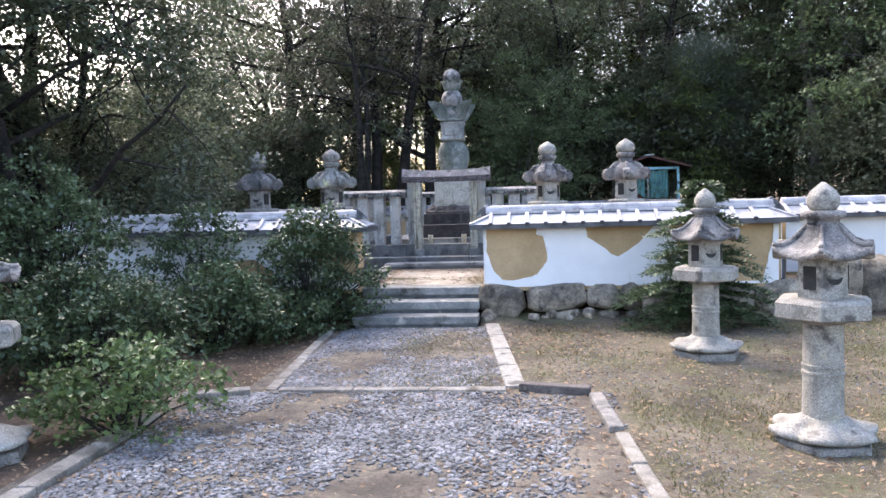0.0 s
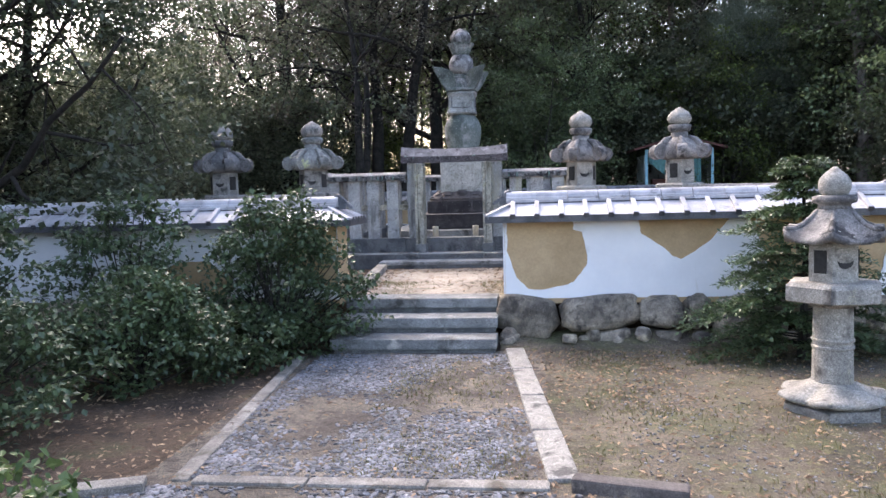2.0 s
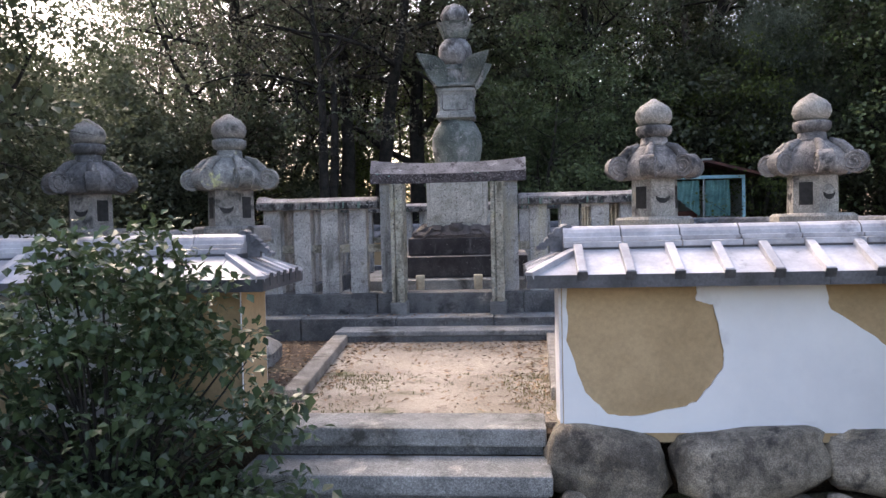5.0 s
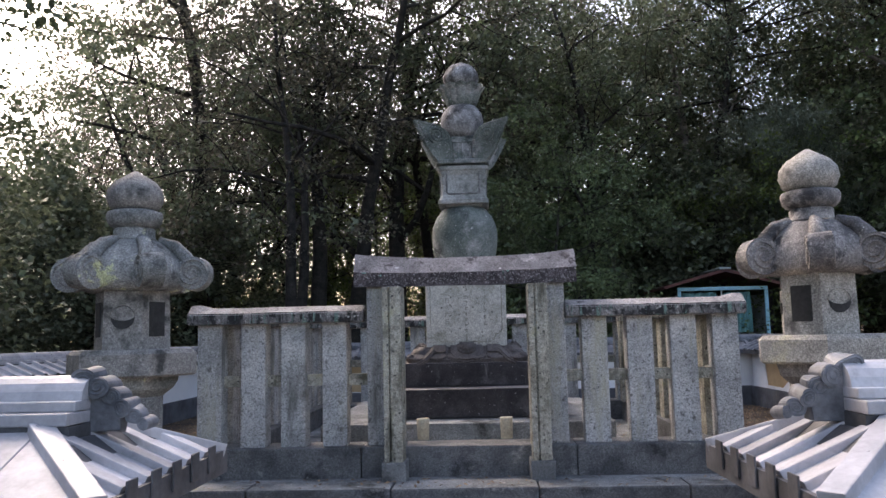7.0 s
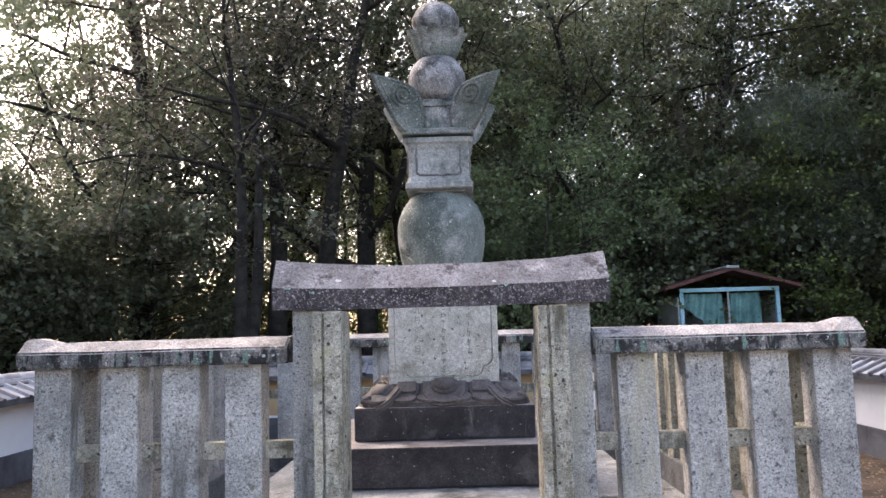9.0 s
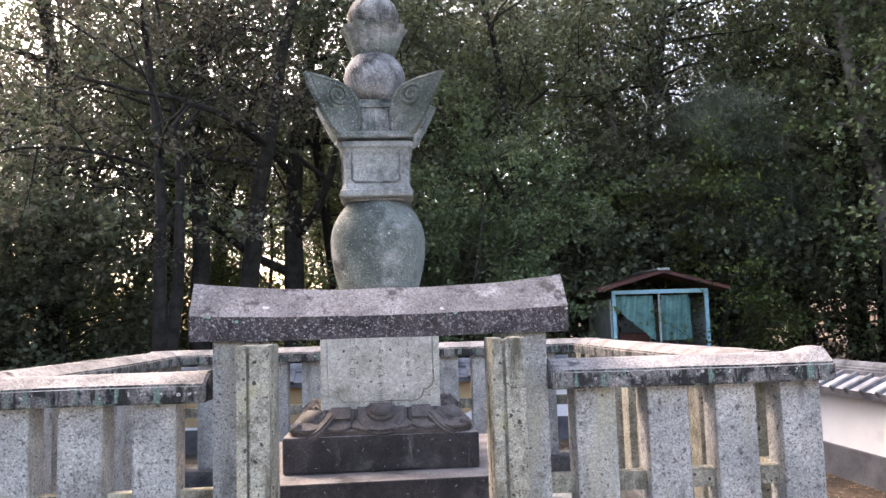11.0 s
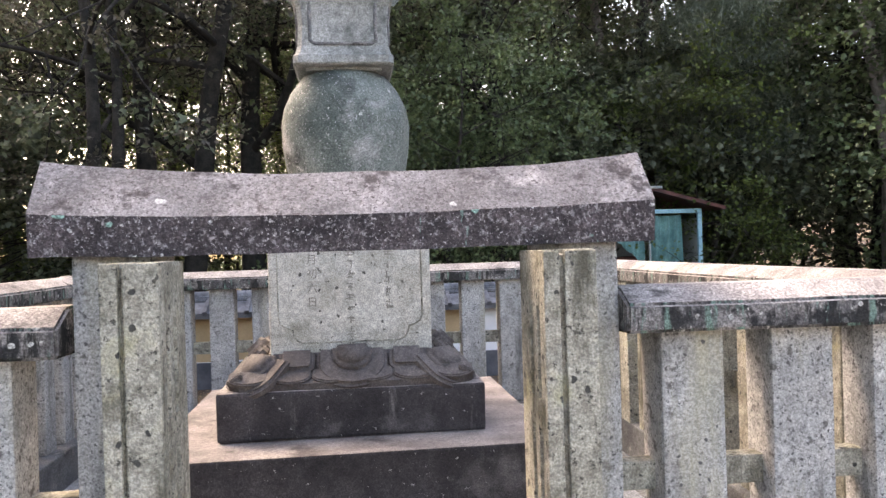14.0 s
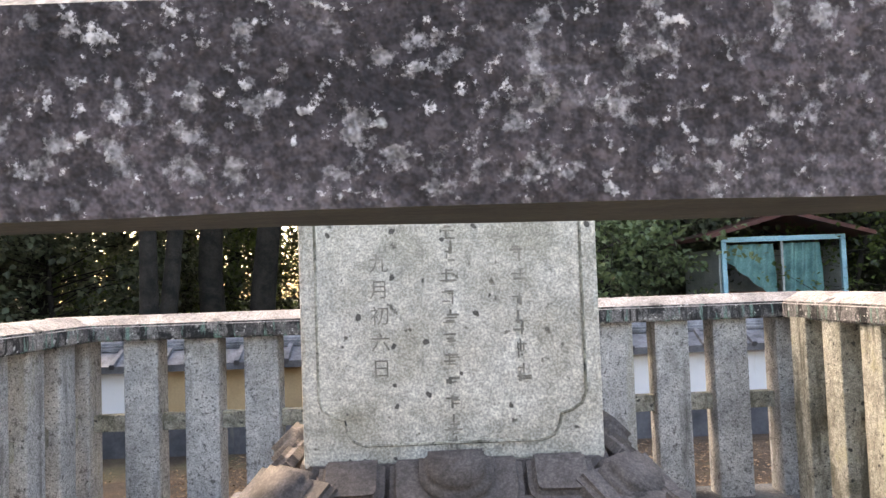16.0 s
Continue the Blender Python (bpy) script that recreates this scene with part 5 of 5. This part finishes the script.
KINDS = [
    broadleaf("evergreen_tree", "tall evergreen oak with dark glossy crown", 11, 12.0, 4.6, 0.22, 0.44, 2, LEAF, BARK, 0.10, 24, 8),
    broadleaf("evergreen_tree", "tall evergreen tree with deep green crown", 12, 14.0, 4.6, 0.24, 0.24, 1, LEAF_DEEP, BARK, 0.10, 28, 14),
    broadleaf("bronze_tree", "broadleaf tree with bronze-green thinning crown", 13, 12.0, 4.8, 0.16, 0.42, 2, LEAF_BROWN, BARK, 0.09, 19, 8, thin=0.60),
    make_tree("conifer_tree", "dark conifer with drooping feathery boughs", 14, 15.0, 3.2, 0.22, 0.06, NEEDLE, BARK, 130, 130, 0.20, flat=0.4, w=0.10, clump_r=0.9),
    broadleaf("maple_tree", "young tree with light yellow-green leaves", 15, 7.0, 3.0, 0.08, 0.10, 1, LEAF_LIGHT, BARK, 0.085, 18, 10),
    broadleaf("sparse_tree", "thin tree with sparse twiggy crown", 16, 8.5, 2.8, 0.06, 0.16, 2, LEAF_BROWN, BARK_PALE, 0.075, 5, 9, thin=0.6),
    make_tree("understory_tree", "low dense evergreen thicket tree", 17, 4.2, 2.0, 0.06, 0.02, LEAF_DEEP, BARK, 85, 90, 0.095, clump_r=0.6, w=0.4),
    broadleaf("pale_trunk_tree", "tall tree with a straight pale bare trunk", 18, 15.0, 4.0, 0.23, 0.36, 1, LEAF, BARK_PALE, 0.105, 30, 13),
    make_tree("pine_tree", "leaning pine with a dark bare trunk", 19, 15.0, 3.6, 0.20, 0.50, NEEDLE, BARK, 60, 120, 0.15, lean=-2.2, flat=0.4, w=0.14, clump_r=0.8),
    broadleaf("green_tree", "leafy tree with fresh green drooping boughs", 20, 7.5, 3.6, 0.09, 0.10, 1, LEAF_GREEN, BARK, 0.095, 24, 14, droop=0.05),
    broadleaf("shade_tree", "dark broadleaf tree with low dense boughs", 21, 9.5, 4.4, 0.15, 0.06, 1, LEAF_SHADE, BARK, 0.08, 42, 20, droop=0.04),
    make_tree("grey_conifer_tree", "small conifer with pale fluffy grey-green boughs", 22, 6.4, 1.25, 0.07, 0.46, NEEDLE_PALE, BARK, 70, 240, 0.13, flat=0.6, w=0.06, clump_r=0.5),
]
used = [False] * len(KINDS)


def plant(kind, x, y, turn, s=1.0):
    far = max(0.0, math.hypot(x + 1.4, y - 12) - 14)
    z = min(far * 0.06, 6.0) * rise(x, y) - 0.1
    m = pose(x, y, z, 0, 0, turn)
    if used[kind]:
        t = copy_thing(KINDS[kind], m)
    else:
        t, used[kind] = KINDS[kind], True
        t.matrix_basis = m
    t.scale = (s, s, s)
    return t


random.seed(3)
FOREST = [(0, -4.6, 25.5), (1, -3.4, 26.4), (0, 1.2, 27), (1, -8.2, 27), (4, -1.8, 31), (2, -6.2, 30), (7, 9.1, 25.9), (8, 4.3, 27), (1, 12.5, 23),
          (3, 13.5, 28), (0, 0.2, 35), (4, 3.4, 30), (1, 16, 19), (3, 13, 16.5), (0, 17, 26), (4, 6.4, 32), (2, -9.6, 30.5),
          (5, -13.5, 24), (5, -10.8, 21), (0, -9.6, 14.5), (1, -11, 11), (0, -9.5, 7), (0, -8.6, 31.5), (5, -16, 27), (2, -2.0, 28.5), (2, -15.5, 40), (2, -18, 44), (2, -21, 44), (1, 10.5, 29.5), (0, 9.0, 32), (1, 14, 30.5), (6, -10.8, 23.2), (6, -12, 26.5), (6, -14, 29), (4, -4.4, 30.5), (4, -6.0, 27.5), (4, -3.0, 33), (7, 4.6, 28.5), (4, 5.2, 26.5), (4, -7.5, 33),
          (1, 20, 33), (0, 22, 22), (3, 19, 14), (1, -2.5, 41), (0, -7, 39), (3, 7, 39), (1, 13, 37), (3, 2.5, 43), (0, 24, 32), (0, -5, 47)]
for kind, x, y in FOREST:
    plant(kind, x, y, random.uniform(0, 360), random.uniform(0.9, 1.15) * (0.62 if kind == 5 else 1.3 if kind == 6 else 1.0))
plant(11, 5.7, 26.3, 20, 1.05)
plant(9, -0.2, 23.2, 30, 0.72)
plant(9, 0.6, 28.0, 200, 1.2)
plant(9, 9.4, 27.0, 100, 1.3)
plant(9, 10.8, 23.8, 310, 1.2)
plant(10, -8.0, 11.8, 40, 1.0)
plant(10, -9.4, 14.9, 160, 0.95)
plant(2, -5.0, 23.0, 75, 0.85)
plant(1, 9.8, 31.5, 20, 1.0)
plant(1, 2.0, 30.5, 130, 0.95)
plant(1, 5.0, 33.5, 250, 1.0)
plant(1, -1.0, 33.0, 10, 0.95)
for k in range(34):
    x = -17 + k * 1.15 + random.uniform(-0.6, 0.6)
    y = random.uniform(27, 32) - (6 if x > 9 or x < -9 else 0)
    if not -5.6 < x < -2.2 and not (x < -5.6 and k % 2):
        plant(6, x, y, random.uniform(0, 360), random.uniform(0.75, 1.2) * (1.25 if x > 0 else 0.95))
for k in range(8):
    plant(6, 11 + random.uniform(0, 3), 8 + 2 * k, 50 * k, 1.2)
    plant(6, -8.6 - random.uniform(0, 2), 5 + 2 * k, 40 * k, 0.95)
for k, (x, y) in enumerate(((-9.6, 24.2), (-7.4, 25.4), (-8.9, 27.2), (-10.6, 32.5), (-12.2, 30.0))):
    plant(6, x, y, 67 * k, 1.1)

# far wooded hillside
bm = bmesh.new()
cols = []
for k in range(61):
    a = radians(-70 + k * 140 / 60)
    h = 1.5 + 15.5 * min(1, max(0, (math.degrees(a) + 4) / 16)) + 1.3 * noise.noise((k * 0.8, 0, 0))
    col = []
    for j in range(9):
        r = 62 + 5 * j
        col.append(bm.verts.new((r * math.sin(a) - 1.4, 12 + r * math.cos(a), -0.5 + 3.5 * min(1, max(0, (math.degrees(a) + 4) / 16)) + h * (1 - (1 - j / 8) ** 2) + 0.9 * noise.noise((k * 1.7, j * 1.9, 3)))))
    cols.append(col)
for a, b in zip(cols, cols[1:]):
    for j in range(8):
        bm.faces.new((a[j], b[j], b[j + 1], a[j + 1]))
tagged(part("backdrop", bm, HILL), "far dark wooded hillside", "hill", kind="structure")


# ---- shrubs ----
def shrub(x, y, rx, ry, h, seed, leaf_mat, label, count, size, per=26, z=0.0, bare=0.06, flat=0.5, name="shrub"):
    random.seed(seed)
    t = thing(name, pose(x, y, z), label, "shrub", "garden shrubs")
    bm, leaves = bmesh.new(), Leaves()
    for k in range(count):
        a, q = random.uniform(0, 2 * math.pi), random.random() ** 0.4
        u = bare + (1 - bare) * random.random() ** 0.8
        lobe = 0.78 + 0.45 * noise.noise((2.2 * math.cos(a) + seed, 2.2 * math.sin(a), u * 3.5))
        wide = (0.5 + 0.5 * math.sin(math.pi * min(1, u * 0.8 + 0.18))) * lobe
        end = Vector((rx * q * wide * 1.15 * math.cos(a), ry * q * wide * 1.15 * math.sin(a), h * u * (1 - 0.3 * q * q) * (0.75 + 0.5 * lobe * 0.5)))
        start = Vector((random.uniform(-.08, .08), random.uniform(-.08, .08), -0.03))
        mid = start.lerp(end, 0.5) + Vector((0, 0, 0.06 * h))
        if k % 4 == 0:
            tube([start, mid, end], [0.012, 0.007, 0.003], 4, bm)
        leaves.cluster(end, random.uniform(0.10, 0.2), per, size, flat, 0.36)
    part("branchwork", bm, BARK, t)
    o = new("foliage", leaves.mesh("foliage", leaf_mat))
    o.parent = t
    return t


shrub(-2.62, 9.30, 0.95, 0.46, 1.62, 21, LEAF_SHRUB, "dense glossy-leaved shrub beside the steps", 240, 0.055, 30)
shrub(-2.85, 8.72, 0.80, 0.5, 0.58, 33, LEAF_SHRUB, "low glossy shrub skirting the steps", 110, 0.055, 28)
shrub(-4.0, 9.15, 1.05, 0.5, 1.62, 22, LEAF_SHRUB, "glossy-leaved shrub with twiggy base", 120, 0.055, 32, bare=0.35)
shrub(-5.2, 7.9, 1.25, 0.9, 2.30, 23, LEAF_SHRUB, "tall dense shrub with dark leaves", 380, 0.055, 34)
shrub(-4.0, 6.8, 1.0, 0.7, 1.15, 26, LEAF_SHRUB, "low dark spreading shrub", 220, 0.05, 36)
shrub(-5.0, 5.9, 1.0, 0.7, 1.7, 27, LEAF_SHRUB, "tall dark shrub behind a stone lantern", 240, 0.055, 34)
shrub(-3.35, 8.05, 0.85, 0.6, 1.0, 28, LEAF_SHRUB, "low dark shrub over leaf litter", 190, 0.05, 36)
shrub(-2.74, 4.95, 0.72, 0.5, 0.74, 24, LEAF_LOW, "low bright green shrub beside the kerb", 105, 0.052, 24, flat=0.32)


def layered_yew(x, y, rx, h, seed, label):
    """A cone of flat, slightly drooping boughs in tiers, each with sprays of narrow leaves."""
    random.seed(seed)
    t = thing("yew_shrub", pose(x, y, 0), label, "shrub", "garden shrubs")
    bm, leaves = tube([(0, 0, -0.05), (0.03, 0, h * 0.5), (0, 0.02, h * 0.96)], [0.04, 0.025, 0.008], 7), Leaves()
    for k in range(105):
        u = 0.06 + 0.94 * (math.floor(9 * k / 105) + 0.75 * random.random()) / 8.7
        a = 2.399 * k + random.uniform(-0.3, 0.3)
        reach = rx * (0.55 + 0.45 * math.sin(math.pi * min(1.0, u * 0.9 + 0.22))) * (max(0.0, 1.02 - u) ** 0.45) * random.uniform(0.45, 1.05) * (0.75 + 0.25 * abs(math.cos(a)))
        d = Vector((math.cos(a), math.sin(a) * 0.62, 0))
        pts = [Vector((0, 0, h * u * 0.96)) + d * reach * q + Vector((0, 0, 0.16 * reach * q - 0.30 * reach * q * q)) for q in (0, 0.3, 0.6, 1.0)]
        tube(pts, [0.010, 0.008, 0.005, 0.002], 4, bm)
        for j in range(int(16 + 70 * reach)):
            q = random.uniform(0.25, 1.05)
            p = Vector((0, 0, h * u * 0.96)) + d * reach * q + Vector((0, 0, 0.16 * reach * q - 0.30 * reach * q * q))
            out = (d.cross(Vector((0, 0, 1))) * random.choice((-1, 1)) + d * random.uniform(0.4, 1.4)).normalized()
            for m in range(5):
                leaves.add(p + out * 0.035 * m + rand_dir() * 0.012, random.uniform(0.035, 0.06), (out + rand_dir() * 0.7).normalized(), (Vector((0, 0, 1)) + rand_dir() * 0.35).normalized(), 0.24)
    part("branchwork", bm, BARK, t)
    o = new("foliage", leaves.mesh("foliage", LEAF_SHRUB))
    o.parent = t


layered_yew(1.92, 9.08, 1.02, 1.72, 25, "dark layered evergreen shrub against the wall")


# ---- pebbles, litter and grass ----
PEBBLE_SHAPES = []
for k in range(6):
    bm = bmesh.new()
    bmesh.ops.create_icosphere(bm, subdivisions=1, radius=1.0)
    for v in bm.verts:
        v.co *= 1 + 0.35 * noise.noise(v.co * 1.5 + Vector((k * 5, 0, 0)))
        v.co.z *= 0.55
    bmesh.ops.dissolve_limit(bm, angle_limit=0.3, verts=bm.verts, edges=bm.edges)
    bmesh.ops.triangulate(bm, faces=bm.faces)
    PEBBLE_SHAPES.append(mesh_of("pebble", bm, PEBBLE))


def scatter(name, shapes, places, material, label, category):
    """Joins small pieces at these poses into one mesh."""
    vs, fs, off = [], [], 0
    data = []
    for me in shapes:
        co = np.empty(len(me.vertices) * 3)
        me.vertices.foreach_get("co", co)
        data.append((co.reshape(-1, 3), np.array([list(p.vertices) for p in me.polygons])))
    for k, m in places:
        co, f = data[k]
        a = np.array(m)
        vs.append(co @ a[:3, :3].T + a[:3, 3])
        fs.append(f + off)
        off += len(co)
    me = bpy.data.meshes.new(name)
    me.from_pydata(np.concatenate(vs).tolist(), [], np.concatenate(fs).tolist())
    me.materials.append(material)
    return tagged(new(name, me), label, category, kind="stuff")


def pebble_pose(x, y, z, lo, hi):
    s = random.uniform(lo, hi)
    return pose(x, y, z, random.uniform(-20, 20), random.uniform(-20, 20), random.uniform(0, 360)) @ Matrix.Diagonal((s * random.uniform(0.8, 1.4), s, s, 1))


random.seed(8)
bed = []
while len(bed) < 30000:
    if random.random() < 0.66:
        x, y = random.uniform(-2.6, 0.62), random.uniform(2.0, 6.05)
    else:
        x, y = random.uniform(-2.2, -0.25), random.uniform(6.15, 9.2)
        if x > -0.15 - (y - 6.2) * 0.10 or x < -2.1 - (y - 6.1) * 0.085:
            continue
    dense = 0.34 + 1.5 * noise.noise((x * 0.9, y * 0.7, 2.0)) + 0.5 * noise.noise((x * 4, y * 4, 5.0)) + (0.34 if x < -1.1 else -0.12)
    if random.random() < dense:
        bed.append((random.randrange(6), pebble_pose(x, y, 0.010, 0.007, 0.020)))
near = [b for b in bed if 2.6 < b[1].translation.y < 3.5][:300]
chosen = {id(b) for b in near}
for k, m in near:
    piece("pebble", PEBBLE_SHAPES[k], forecourt, m)
bed = [b for b in bed if id(b) not in chosen]
while len(bed) < 33500:
    x, y = random.uniform(0.3, 5.5), random.uniform(2.4, 9.5)
    if (x > 0.75 or y > 6.2) and random.random() < 0.3 + noise.noise((x, y, 3.0)) + 0.5 * max(0.0, 1.2 - x):
        bed.append((random.randrange(6), pebble_pose(x, y, 0.006 + dip(x, y), 0.004, 0.012)))
scatter("pebbles", PEBBLE_SHAPES, bed, PEBBLE, "grey crushed pebbles over earth", "pebbles")

leaf_shape = bmesh.new()
a = [leaf_shape.verts.new(p) for p in ((0, -1, 0.1), (0.45, 0, 0.22), (0, 1, 0.15), (-0.45, 0, 0.2))]
leaf_shape.faces.new((a[0], a[1], a[2]))
leaf_shape.faces.new((a[0], a[2], a[3]))
LITTER_LEAF = mesh_of("fallen_leaf", leaf_shape, LITTER)
litter = []
for x0, x1, y0, y1, z, count in ((-2.9, 0.7, 2.2, 6.1, 0.02, 1100), (-5.5, -2.3, 4.0, 9.5, 0.02, 5200), (-2.3, -0.3, 6.1, 9.2, 0.022, 500), (-0.4, 5.5, 2.6, 9.6, 0.012, 9000), (-0.4, 0.8, 7.6, 9.6, 0.012, 900), (-2.32, -2.0, 10.5, 12.9, 0.405, 450), (-0.8, -0.5, 10.5, 12.9, 0.405, 350), (-2.3, -0.5, 12.4, 12.87, 0.405, 500), (-3.6, -2.4, 10.6, 13.2, 0.375, 1200),
                                 (-2.3, -0.5, 10.1, 12.9, 0.404, 700), (-5.8, -2.3, 10.3, 20, 0.375, 4500), (0.6, 2.8, 10.4, 20.3, 0.375, 9000), (-3.6, 0.8, 17.6, 20.5, 0.375, 6500), (-3.7, 0.8, 13.23, 13.56, 0.582, 160), (-3.0, 0.1, 13.95, 17.0, 0.585, 700)):
    for _ in range(count):
        s = random.uniform(0.010, 0.026)
        lx, ly = random.uniform(x0, x1), random.uniform(y0, y1)
        litter.append((0, pose(lx, ly, z + (dip(lx, ly) if z < 0.1 else 0.0), random.uniform(-25, 25), random.uniform(-25, 25), random.uniform(0, 360)) @ Matrix.Diagonal((s, s, s, 1))))
scatter("fallen_leaves", [LITTER_LEAF], litter, LITTER, "scattered dry brown fallen leaves", "fallen leaves")

blade = bmesh.new()
a = [blade.verts.new(p) for p in ((-0.06, 0, 0), (0.06, 0, 0), (0.04, 0.25, 0.6), (0, 0.7, 1.0))]
blade.faces.new((a[0], a[1], a[2]))
blade.faces.new((a[0], a[2], a[3]))
BLADE = mesh_of("grass_blade", blade, GRASS)
turf = []
while len(turf) < 42000:
    q = random.random()
    if q < 0.88:
        x, y, z = random.uniform(0.0, 7.5), random.uniform(2.0, 9.6), 0.0
        if x < 0.7 and y < 6.2:
            continue
    elif q < 0.95:
        x, y, z = random.choice((random.uniform(-0.85, -0.5), random.uniform(-2.25, -1.6), random.uniform(-2.2, -0.5))), random.uniform(10.1, 11.4), TERRACE
    else:
        x, y, z = random.uniform(-1.4, -0.3), random.uniform(6.2, 9.1), 0.005
    if random.random() < 0.35 + 1.5 * noise.noise((x * 0.8, y * 0.8, 9)):
        for _ in range(3):
            h = random.uniform(0.010, 0.038) * (0.6 if z > 0.2 else 1)
            turf.append((0, pose(x + random.uniform(-.03, .03), y + random.uniform(-.03, .03), z + (dip(x, y) if z < 0.1 else 0.0), random.uniform(-35, 35), 0, random.uniform(0, 360)) @ Matrix.Diagonal((0.05, h, h, 1))))
scatter("grass", [BLADE], turf, GRASS, "sparse dry yellow-green grass", "grass")
